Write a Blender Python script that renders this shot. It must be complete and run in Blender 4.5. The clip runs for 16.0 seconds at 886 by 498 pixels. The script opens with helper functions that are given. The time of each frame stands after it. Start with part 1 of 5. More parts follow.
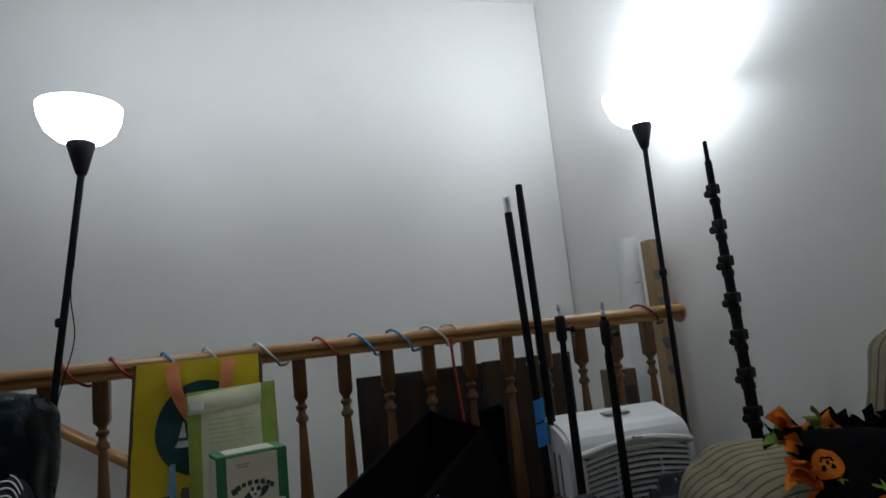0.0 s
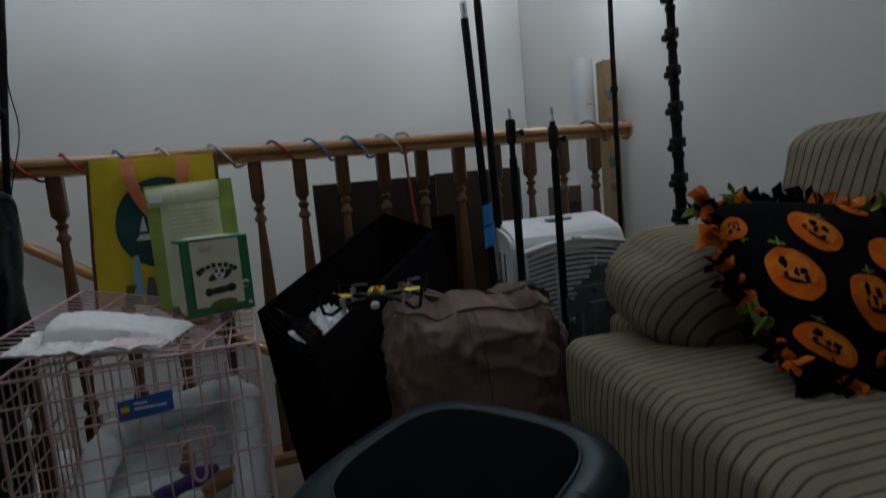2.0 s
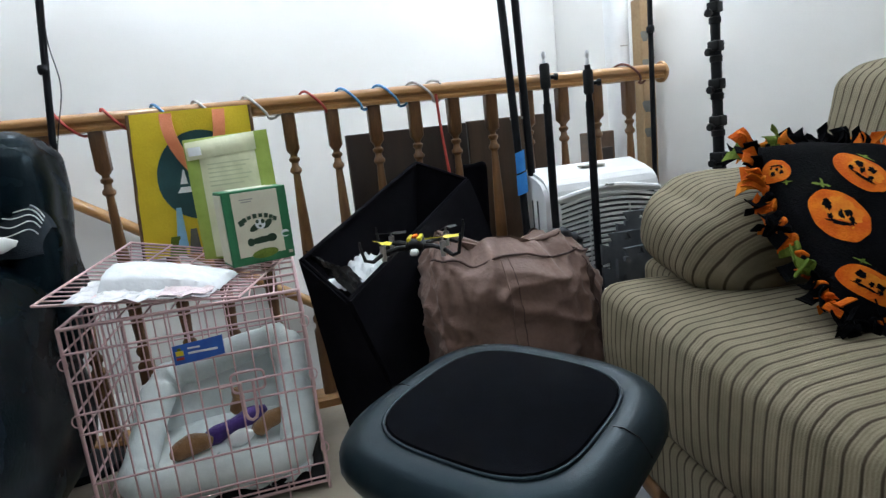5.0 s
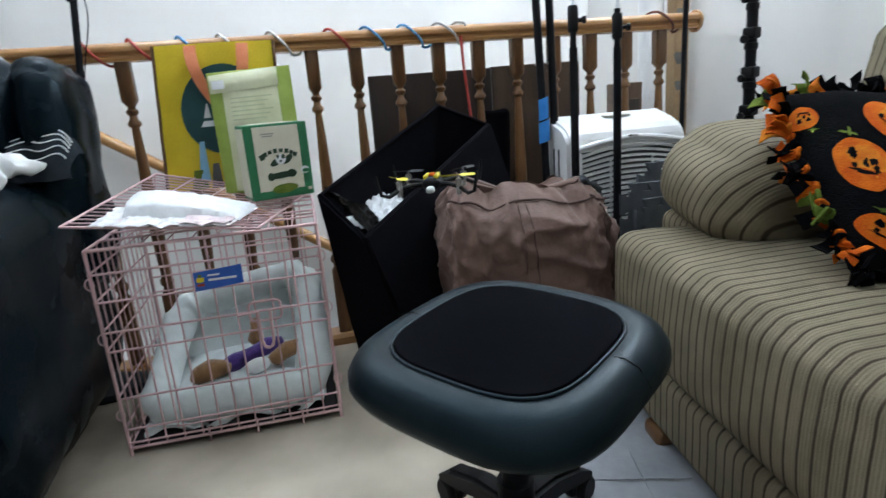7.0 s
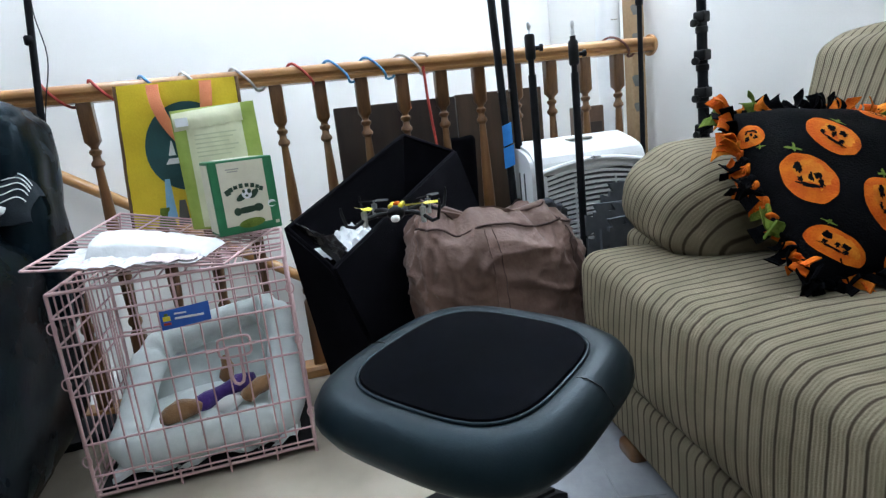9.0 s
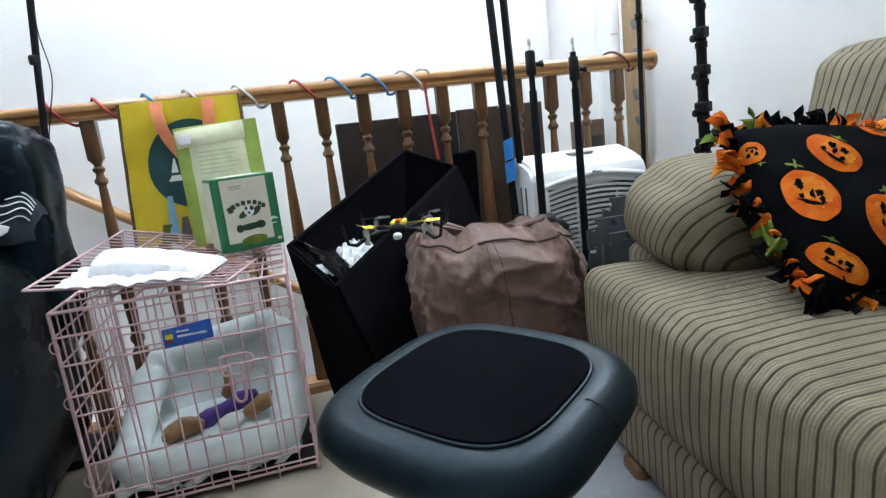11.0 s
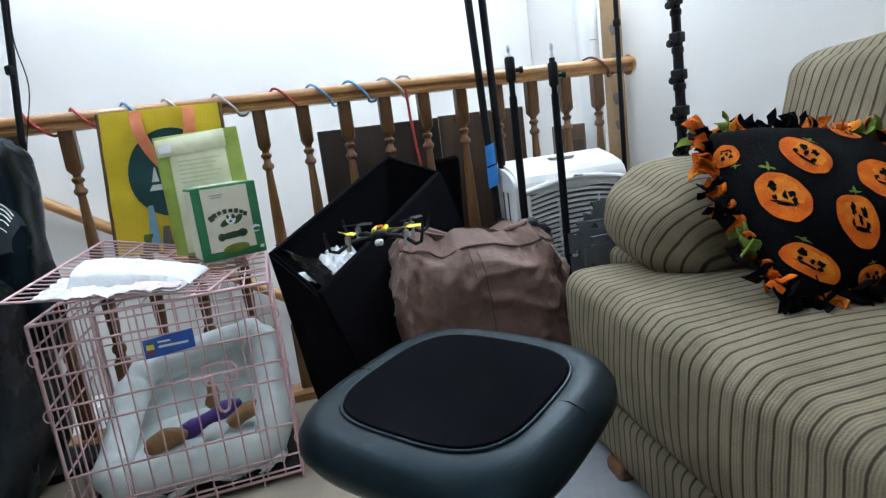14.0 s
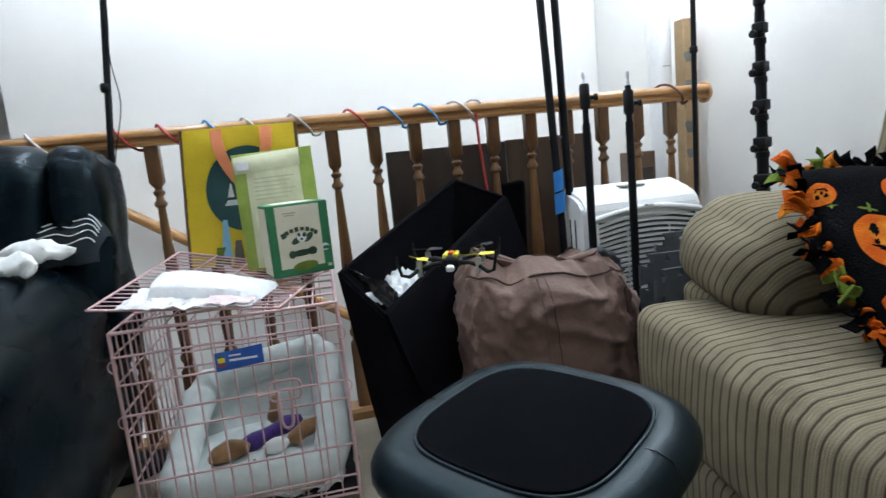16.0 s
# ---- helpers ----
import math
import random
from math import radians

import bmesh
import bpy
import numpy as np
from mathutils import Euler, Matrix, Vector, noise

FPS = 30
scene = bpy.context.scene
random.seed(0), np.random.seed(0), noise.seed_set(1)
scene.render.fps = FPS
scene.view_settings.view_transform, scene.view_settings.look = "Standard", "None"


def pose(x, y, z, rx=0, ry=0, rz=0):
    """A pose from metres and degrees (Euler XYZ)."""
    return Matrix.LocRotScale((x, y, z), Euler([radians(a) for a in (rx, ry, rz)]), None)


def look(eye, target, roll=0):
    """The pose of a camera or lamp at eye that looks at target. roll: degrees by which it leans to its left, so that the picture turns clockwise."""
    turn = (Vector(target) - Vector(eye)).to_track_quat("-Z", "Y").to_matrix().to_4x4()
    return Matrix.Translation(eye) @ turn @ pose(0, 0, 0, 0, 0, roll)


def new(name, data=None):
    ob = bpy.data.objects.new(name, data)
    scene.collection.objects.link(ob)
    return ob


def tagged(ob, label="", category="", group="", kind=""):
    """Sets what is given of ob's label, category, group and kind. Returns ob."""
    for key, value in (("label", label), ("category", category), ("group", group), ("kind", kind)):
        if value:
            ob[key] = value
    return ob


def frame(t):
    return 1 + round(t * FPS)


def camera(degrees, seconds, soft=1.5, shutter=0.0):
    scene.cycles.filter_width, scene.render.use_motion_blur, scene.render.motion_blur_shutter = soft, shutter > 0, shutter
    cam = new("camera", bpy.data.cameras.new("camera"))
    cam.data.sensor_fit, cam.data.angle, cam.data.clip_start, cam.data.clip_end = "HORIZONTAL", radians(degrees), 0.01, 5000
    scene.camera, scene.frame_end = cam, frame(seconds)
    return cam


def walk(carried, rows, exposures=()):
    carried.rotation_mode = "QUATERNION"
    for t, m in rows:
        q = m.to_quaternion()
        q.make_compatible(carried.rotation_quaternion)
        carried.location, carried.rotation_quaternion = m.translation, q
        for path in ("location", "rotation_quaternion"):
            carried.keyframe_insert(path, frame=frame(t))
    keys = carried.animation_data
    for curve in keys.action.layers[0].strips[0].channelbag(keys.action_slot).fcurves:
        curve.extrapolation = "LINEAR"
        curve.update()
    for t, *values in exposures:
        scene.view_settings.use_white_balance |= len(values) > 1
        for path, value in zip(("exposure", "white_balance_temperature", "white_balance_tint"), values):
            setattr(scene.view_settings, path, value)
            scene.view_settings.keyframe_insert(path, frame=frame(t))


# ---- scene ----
def part(name, data, material, parent=None, label="", smooth=True, sharp=42):
    """Link vertices and faces (or a mesh) as one object under a thing or part."""
    if isinstance(data, tuple):
        me = bpy.data.meshes.new(name)
        me.from_pydata([tuple(v) for v in data[0]], [], data[1])
        me.validate()
        me.shade_smooth() if smooth else me.shade_flat()
        if smooth and sharp:
            me.set_sharp_from_angle(angle=radians(sharp))
        if material:
            me.materials.append(material)
    else:
        me = data
    ob = new(name, me)
    if parent:
        ob.parent = parent
    if label:
        ob["label"] = label
    return ob


def thing(name, label, category, at=(0, 0, 0), turn=0.0, group="", kind=""):
    """An empty at a thing's base, which carries its parts."""
    ob = new(name)
    ob.empty_display_size = 0.05
    ob.location, ob.rotation_euler = at, (0, 0, radians(turn))
    return tagged(ob, label, category, group, kind)


def join(*pieces):
    vs, fs = [], []
    for v, f in pieces:
        k = len(vs)
        vs += [tuple(p) for p in v]
        fs += [tuple(i + k for i in g) for g in f]
    return vs, fs


def moved(data, m):
    return [tuple(m @ Vector(v)) for v in data[0]], data[1]


def steps(h, r, k, m):
    a = np.linspace(-h, -h + r, k + 1)
    b = np.linspace(-h + r, h - r, m + 1)[1:]
    c = np.linspace(h - r, h, k + 1)[1:]
    return np.concatenate([a, b, c])


def rbox(size, r, centre=(0, 0, 0), k=3, m=2, puff=(0, 0, 0), rough=0.0, scale=6.0, seed=0.0):
    """A box with rounded edges, bulging faces and uneven cloth-like skin."""
    h = [s / 2 for s in size]
    r = min(r, min(h) * 0.98)
    ax = [steps(h[i], r, k, m) for i in range(3)]
    vs, fs, known = [], [], {}

    def vertex(p):
        key = tuple(round(c, 6) for c in p)
        if key not in known:
            known[key] = len(vs)
            vs.append(p)
        return known[key]
    for a in range(3):
        b, c = (a + 1) % 3, (a + 2) % 3
        for s in (-1, 1):
            for i in range(len(ax[b]) - 1):
                for j in range(len(ax[c]) - 1):
                    quad = []
                    for di, dj in ((0, 0), (1, 0), (1, 1), (0, 1)):
                        p = [0, 0, 0]
                        p[a], p[b], p[c] = s * h[a], ax[b][i + di], ax[c][j + dj]
                        quad.append(vertex(tuple(p)))
                    fs.append(tuple(quad if s > 0 else quad[::-1]))
    out = []
    for p in vs:
        p = Vector(p)
        inner = Vector([max(-h[i] + r, min(h[i] - r, p[i])) for i in range(3)])
        d = p - inner
        q = inner + (d.normalized() * r if d.length > 1e-9 else d)
        n = d.normalized() if d.length > 1e-9 else Vector((0, 0, 1))
        for i in range(3):
            u, v = p[(i + 1) % 3] / h[(i + 1) % 3], p[(i + 2) % 3] / h[(i + 2) % 3]
            q[i] += puff[i] * (p[i] / h[i]) ** 3 * (1 - u * u) * (1 - v * v)
        if rough:
            q += n * rough * (noise.noise(q * scale + Vector((seed, seed * 2, 0))) + 0.5 * noise.noise(q * scale * 2.3 + Vector((0, seed, 3))))
        out.append(tuple(q + Vector(centre)))
    return out, fs


def sweep(points, r, n=8, cap=True, squash=1.0):
    """A tube along points; r may be one radius or a list."""
    pts = [Vector(p) for p in points]
    rad = r if isinstance(r, (list, tuple)) else [r] * len(pts)
    t0 = (pts[1] - pts[0]).normalized()
    side = t0.orthogonal().normalized()
    vs, fs = [], []
    for i, p in enumerate(pts):
        t = (pts[min(i + 1, len(pts) - 1)] - pts[max(i - 1, 0)]).normalized()
        side = (side - t * side.dot(t)).normalized()
        up = t.cross(side)
        for j in range(n):
            a = 2 * math.pi * j / n
            vs.append(tuple(p + side * (rad[i] * math.cos(a)) + up * (rad[i] * squash * math.sin(a))))
        if i:
            for j in range(n):
                k = (j + 1) % n
                fs.append(((i - 1) * n + j, (i - 1) * n + k, i * n + k, i * n + j))
    if cap:
        fs.append(tuple(range(n))[::-1])
        fs.append(tuple((len(pts) - 1) * n + j for j in range(n)))
    return vs, fs


def lathe(profile, n=16, square=()):
    """Turned shape about z from (radius, z) pairs; rows whose index is in square are square in plan."""
    vs, fs = [], []
    for i, (r, z) in enumerate(profile):
        for j in range(n):
            a = 2 * math.pi * (j + 0.5) / n
            c, s = math.cos(a), math.sin(a)
            f = 1 / max(abs(c), abs(s)) if i in square else 1.0
            vs.append((r * c * f, r * s * f, z))
        if i:
            for j in range(n):
                k = (j + 1) % n
                fs.append(((i - 1) * n + j, (i - 1) * n + k, i * n + k, i * n + j))
    fs.append(tuple(range(n))[::-1])
    fs.append(tuple((len(profile) - 1) * n + j for j in range(n)))
    return vs, fs


def prism(outline, y0, y1):
    """An outline in x, z pushed from y0 to y1."""
    n = len(outline)
    vs = [(x, y0, z) for x, z in outline] + [(x, y1, z) for x, z in outline]
    fs = [tuple(range(n)), tuple(range(n, 2 * n))[::-1]]
    fs += [(i, i + n, (i + 1) % n + n, (i + 1) % n) for i in range(n)]
    return vs, fs


def sheet(fn, nu, nv, thick=0.0):
    """A surface fn(u, v), u and v from 0 to 1; thick gives it a back."""
    vs = [Vector(fn(i / nu, j / nv)) for j in range(nv + 1) for i in range(nu + 1)]
    w = nu + 1
    fs = [(j * w + i, j * w + i + 1, (j + 1) * w + i + 1, (j + 1) * w + i) for j in range(nv) for i in range(nu)]
    if thick:
        k = len(vs)
        back = []
        for j in range(nv + 1):
            for i in range(nu + 1):
                du = vs[j * w + min(i + 1, nu)] - vs[j * w + max(i - 1, 0)]
                dv = vs[min(j + 1, nv) * w + i] - vs[max(j - 1, 0) * w + i]
                back.append(vs[j * w + i] - du.cross(dv).normalized() * thick)
        rim = [i for i in range(w)] + [j * w + nu for j in range(1, nv + 1)] + [nv * w + i for i in range(nu - 1, -1, -1)] + [j * w for j in range(nv - 1, 0, -1)]
        fs += [tuple(a + k for a in f[::-1]) for f in fs]
        fs += [(rim[i], rim[i] + k, rim[(i + 1) % len(rim)] + k, rim[(i + 1) % len(rim)])[::-1] for i in range(len(rim))]
        vs = vs + back
    return [tuple(v) for v in vs], fs


def along(a, b):
    """The pose that lays a unit z stick from a to b, to be scaled by the length."""
    a, b = Vector(a), Vector(b)
    return Matrix.Translation(a) @ (b - a).to_track_quat("Z", "Y").to_matrix().to_4x4()


# ---- camera ----
cam = camera(74.2, 16.0, soft=1.3, shutter=0.4)
PATH = [
    (0, (0.5, -1.807, 0.968), (1.022, 0.103, 1.246), -5.9),
    (0.5, (0.515, -1.826, 0.953), (1.098, 0.079, 1.126), -4.9),
    (1, (0.494, -1.831, 0.955), (1.166, 0.049, 1.068), -3.6),
    (1.5, (0.52, -1.854, 0.896), (1.147, 0.045, 0.868), -4.5),
    (2, (0.486, -1.853, 0.816), (1.099, 0.038, 0.596), -5.2),
    (2.5, (0.49, -1.867, 0.791), (1.061, 0.001, 0.362), -6.6),
    (3, (0.491, -1.86, 0.793), (1.052, 0.009, 0.355), -6.9),
    (3.2, (0.492, -1.859, 0.798), (1.056, 0.015, 0.383), -7.0),
    (5.3, (0.443, -1.864, 0.815), (0.92, 0.042, 0.441), -5.9),
    (5.5, (0.435, -1.871, 0.811), (0.841, 0.044, 0.399), -5.4),
    (6, (0.424, -1.887, 0.799), (0.691, 0.032, 0.301), -5.2),
    (6.5, (0.43, -1.89, 0.785), (0.652, 0.025, 0.253), -5.5),
    (7, (0.46, -1.884, 0.774), (0.878, 0.005, 0.266), -4.5),
    (7.5, (0.484, -1.888, 0.783), (0.976, 0.006, 0.368), -6.1),
    (8, (0.486, -1.891, 0.779), (0.962, 0.008, 0.374), -7.2),
    (8.5, (0.485, -1.899, 0.777), (0.983, -0.01, 0.346), -6.4),
    (11, (0.486, -1.897, 0.792), (0.984, -0.001, 0.396), -6.7),
    (11.5, (0.496, -1.897, 0.797), (1.072, -0.013, 0.453), -6.0),
    (12, (0.5, -1.899, 0.794), (1.169, -0.047, 0.442), -5.2),
    (12.5, (0.504, -1.901, 0.785), (1.229, -0.081, 0.386), -4.7),
    (13, (0.507, -1.904, 0.779), (1.234, -0.101, 0.307), -5.0),
    (13.5, (0.507, -1.903, 0.788), (1.181, -0.069, 0.363), -5.8),
    (14, (0.497, -1.906, 0.792), (1.038, -0.019, 0.409), -7.3),
    (14.5, (0.494, -1.906, 0.789), (1.143, -0.064, 0.356), -5.2),
    (15, (0.441, -1.898, 0.815), (0.906, 0.006, 0.419), -5.7),
    (15.5, (0.437, -1.887, 0.819), (0.741, 0.067, 0.52), -6.1),
    (16, (0.455, -1.879, 0.817), (0.848, 0.058, 0.508), -5.6),
]
walk(cam, [(t, look(eye, target, roll)) for t, eye, target, roll in PATH],
     exposures=[(0.0, -1.04, 6720, 10), (1.0, -1.34, 6560, 10), (1.6, -1.39, 6540, 10), (2.2, -0.94, 6550, 10), (2.6, -0.35, 6540, 10), (3.0, 0.05, 6540, 10), (5.3, 0.85, 6500, 10), (6.5, 0.80, 6500, 10), (7.5, 1.07, 6200, 10), (8.5, 1.10, 6200, 10), (11.0, 1.23, 6300, 10), (12.0, 1.05, 6450, 10), (13.0, 0.85, 6350, 10), (14.0, 1.05, 6200, 10), (15.0, 1.00, 6300, 10), (16.0, 1.00, 6450, 10)])

# ---- world and lights ----
world = bpy.data.worlds.new("evening")
scene.world = world
world.use_nodes = True
world.node_tree.nodes["Background"].inputs["Color"].default_value = (0.02, 0.025, 0.04, 1)
world.node_tree.nodes["Background"].inputs["Strength"].default_value = 0.2


def bulb(place, watts, colour, size=0.04):
    data = bpy.data.lights.new("bulb", "POINT")
    data.energy, data.color, data.shadow_soft_size = watts, colour, size
    ob = new("bulb", data)
    ob.location = place
    return ob


LAMP_LEFT = Vector((-0.038, -0.07, 0))
LAMP_RIGHT = Vector((1.745, -0.05, 0))
LIGHT_BACK = Vector((-0.62, -2.9, 2.75))
COOL = (0.80, 0.92, 1.06)


# ---- materials ----
def surface(name, c1, c2, scale=8.0, rough=0.6, bump=0.15, fine=120.0, metal=0.0, depth=0.002, coat=0.0, sheen=0.0, spread=0.1, each=0.0, spec=0.5):
    """A material with blotches, grain, uneven gloss and relief."""
    m = bpy.data.materials.new(name)
    m.use_nodes = True
    nt = m.node_tree
    b = nt.nodes["Principled BSDF"]
    co = nt.nodes.new("ShaderNodeTexCoord")
    n1 = nt.nodes.new("ShaderNodeTexNoise")
    n1.inputs["Scale"].default_value, n1.inputs["Detail"].default_value = scale, 5
    n2 = nt.nodes.new("ShaderNodeTexNoise")
    n2.inputs["Scale"].default_value, n2.inputs["Detail"].default_value = fine, 3
    for n in (n1, n2):
        nt.links.new(co.outputs["Object"], n.inputs["Vector"])
    ad = nt.nodes.new("ShaderNodeMath")
    ad.operation = "MULTIPLY_ADD"
    ad.inputs[1].default_value = 0.35
    nt.links.new(n2.outputs["Fac"], ad.inputs[0])
    sub = nt.nodes.new("ShaderNodeMath")
    sub.operation = "SUBTRACT"
    sub.inputs[1].default_value = 0.175
    nt.links.new(n1.outputs["Fac"], sub.inputs[0])
    nt.links.new(sub.outputs[0], ad.inputs[2])
    ramp = nt.nodes.new("ShaderNodeValToRGB")
    ramp.color_ramp.elements[0].position, ramp.color_ramp.elements[1].position = 0.3, 0.7
    ramp.color_ramp.elements[0].color, ramp.color_ramp.elements[1].color = (*c1, 1), (*c2, 1)
    nt.links.new(ad.outputs[0], ramp.inputs["Fac"])
    out = ramp.outputs["Color"]
    if each:
        info = nt.nodes.new("ShaderNodeObjectInfo")
        hsv = nt.nodes.new("ShaderNodeHueSaturation")
        mr = nt.nodes.new("ShaderNodeMapRange")
        mr.inputs["To Min"].default_value, mr.inputs["To Max"].default_value = 1 - each, 1 + each
        nt.links.new(info.outputs["Random"], mr.inputs["Value"])
        nt.links.new(mr.outputs["Result"], hsv.inputs["Value"])
        nt.links.new(out, hsv.inputs["Color"])
        out = hsv.outputs["Color"]
    nt.links.new(out, b.inputs["Base Color"])
    mr = nt.nodes.new("ShaderNodeMapRange")
    mr.inputs["To Min"].default_value, mr.inputs["To Max"].default_value = max(rough - spread, 0.02), min(rough + spread, 1)
    nt.links.new(n1.outputs["Fac"], mr.inputs["Value"])
    nt.links.new(mr.outputs["Result"], b.inputs["Roughness"])
    b.inputs["Metallic"].default_value = metal
    b.inputs["Coat Weight"].default_value = coat
    b.inputs["Specular IOR Level"].default_value = spec
    b.inputs["Sheen Weight"].default_value = sheen
    if bump:
        bp = nt.nodes.new("ShaderNodeBump")
        bp.inputs["Strength"].default_value, bp.inputs["Distance"].default_value = bump, depth
        nt.links.new(n2.outputs["Fac"], bp.inputs["Height"])
        nt.links.new(bp.outputs["Normal"], b.inputs["Normal"])
    return m


def wood(name, c1, c2, axis="Z", each=0.12, rough=0.35):
    """Varnished wood with grain along one axis."""
    m = surface(name, c1, c2, 3.0, rough, 0.08, 60, each=each, coat=0.25)
    nt = m.node_tree
    mp = nt.nodes.new("ShaderNodeMapping")
    k = {"X": (0.12, 1, 1), "Y": (1, 0.12, 1), "Z": (1, 1, 0.12)}[axis]
    mp.inputs["Scale"].default_value = [a * 9 for a in k]
    co = next(n for n in nt.nodes if n.type == "TEX_COORD")
    nt.links.new(co.outputs["Object"], mp.inputs["Vector"])
    for n in nt.nodes:
        if n.type == "TEX_NOISE":
            nt.links.new(mp.outputs["Vector"], n.inputs["Vector"])
    return m


def glow(name, colour, strength):
    m = bpy.data.materials.new(name)
    m.use_nodes = True
    b = m.node_tree.nodes["Principled BSDF"]
    b.inputs["Base Color"].default_value = (0.9, 0.9, 0.9, 1)
    b.inputs["Emission Color"].default_value, b.inputs["Emission Strength"].default_value = (*colour, 1), strength
    return m


def striped(name, wrap=0.0):
    """Ribbed beige upholstery with thin brown stripes spaced along object y, wrapping down by z."""
    m = surface(name, (0.185, 0.155, 0.100), (0.255, 0.214, 0.145), 14, 0.9, 0.5, 420, spec=0.2)
    nt = m.node_tree
    b = nt.nodes["Principled BSDF"]
    base = b.inputs["Base Color"].links[0].from_socket
    co = next(n for n in nt.nodes if n.type == "TEX_COORD")
    wob = nt.nodes.new("ShaderNodeTexNoise")
    wob.inputs["Scale"].default_value = 9
    nt.links.new(co.outputs["Object"], wob.inputs["Vector"])
    sep = nt.nodes.new("ShaderNodeSeparateXYZ")
    nt.links.new(co.outputs["Object"], sep.inputs[0])

    def maths(op, a, c, d=None):
        n = nt.nodes.new("ShaderNodeMath")
        n.operation = op
        for i, s in enumerate((a, c, d)):
            if s is None:
                continue
            if isinstance(s, (int, float)):
                n.inputs[i].default_value = s
            else:
                nt.links.new(s, n.inputs[i])
        return n.outputs[0]
    y = maths("MULTIPLY_ADD", wob.outputs["Fac"], 0.006, maths("MULTIPLY_ADD", sep.outputs["Z"], wrap, sep.outputs["Y"]))
    f = maths("FRACT", maths("MULTIPLY", y, 1 / 0.0262), 0)
    d = maths("ABSOLUTE", maths("SUBTRACT", f, 0.5), 0)
    line = maths("SMOOTH_MIN", maths("MAXIMUM", maths("MULTIPLY_ADD", d, -11.0, 1.6), 0.0), 1.0, 0.1)
    mix = nt.nodes.new("ShaderNodeMix")
    mix.data_type = "RGBA"
    nt.links.new(line, mix.inputs["Factor"])
    nt.links.new(base, mix.inputs["A"])
    mix.inputs["B"].default_value = (0.066, 0.049, 0.031, 1)
    nt.links.new(mix.outputs["Result"], b.inputs["Base Color"])
    rib = maths("SINE", maths("MULTIPLY", y, 2 * math.pi / 0.0065), 0)
    bp = next(n for n in nt.nodes if n.type == "BUMP")
    fine = bp.inputs["Height"].links[0].from_socket
    nt.links.new(maths("MULTIPLY_ADD", rib, 0.35, fine), bp.inputs["Height"])
    return m


M_WALL = surface("wall_paint", (0.775, 0.755, 0.72), (0.84, 0.815, 0.78), 1.3, 0.42, 0.12, 240, depth=0.001)
M_CEIL = surface("ceiling_paint", (0.82, 0.82, 0.81), (0.87, 0.87, 0.86), 2, 0.8, 0.3, 160)
M_FLOOR = surface("beige_carpet", (0.33, 0.28, 0.21), (0.56, 0.49, 0.39), 3.4, 0.9, 0.5, 500, depth=0.003)
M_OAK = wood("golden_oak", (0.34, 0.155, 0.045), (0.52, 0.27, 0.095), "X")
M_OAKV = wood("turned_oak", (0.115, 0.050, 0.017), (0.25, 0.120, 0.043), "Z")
M_DARKWOOD = wood("dark_panel", (0.022, 0.013, 0.010), (0.045, 0.027, 0.018), "Z", rough=0.5)
M_BROWNPANEL = wood("brown_panel", (0.06, 0.035, 0.02), (0.10, 0.06, 0.035), "Z", rough=0.5)
M_BLACKMETAL = surface("black_metal", (0.005, 0.0055, 0.007), (0.011, 0.012, 0.015), 20, 0.45, 0.05, 300, spec=0.16)
M_BLACKPLASTIC = surface("black_plastic", (0.006, 0.006, 0.0065), (0.014, 0.014, 0.015), 30, 0.5, 0.1, 400, spec=0.2)
M_STEEL = surface("bright_steel", (0.55, 0.55, 0.56), (0.7, 0.7, 0.72), 40, 0.3, 0.05, 300, metal=1.0)
M_PINK = surface("pink_wire_coating", (0.64, 0.40, 0.41), (0.74, 0.50, 0.50), 25, 0.4, 0.08, 300)
M_FLEECE = surface("cream_fleece", (0.66, 0.71, 0.69), (0.80, 0.85, 0.83), 22, 0.95, 0.5, 420, depth=0.003)
M_LEATHER = surface("black_leather", (0.0010, 0.0034, 0.0052), (0.0026, 0.0062, 0.0090), 9, 0.27, 0.35, 180, depth=0.0015, spec=0.10, spread=0.06)
M_VINYL = surface("grey_vinyl", (0.0045, 0.0095, 0.0130), (0.0080, 0.0145, 0.0190), 14, 0.40, 0.30, 420, depth=0.0008, spec=0.20)
M_MESH = surface("black_seat_cloth", (0.0018, 0.0019, 0.0026), (0.0032, 0.0038, 0.0058), 30, 0.97, 0.5, 700, depth=0.001, spec=0.03)
M_BIN = surface("black_felt", (0.0022, 0.0022, 0.0036), (0.0052, 0.0048, 0.0072), 18, 0.97, 0.5, 380, spec=0.08)
M_BINBAG = surface("black_bin_liner", (0.008, 0.008, 0.009), (0.016, 0.016, 0.017), 12, 0.16, 0.4, 40, depth=0.008)
M_BROWNCLOTH = surface("brown_nylon", (0.135, 0.076, 0.058), (0.20, 0.118, 0.092), 7, 0.72, 0.4, 90, depth=0.004, sheen=0.1)
M_BROWNDARK = surface("dark_brown_webbing", (0.06, 0.032, 0.026), (0.09, 0.05, 0.04), 30, 0.8, 0.5, 500)
M_WHITEPL = surface("white_plastic", (0.74, 0.74, 0.73), (0.82, 0.82, 0.81), 6, 0.38, 0.05, 200)
M_VENT = surface("grey_vent", (0.05, 0.052, 0.055), (0.09, 0.092, 0.095), 20, 0.5, 0.1, 200)
M_FOAM = surface("charcoal_foam", (0.07, 0.078, 0.09), (0.11, 0.12, 0.135), 25, 0.85, 0.6, 500)
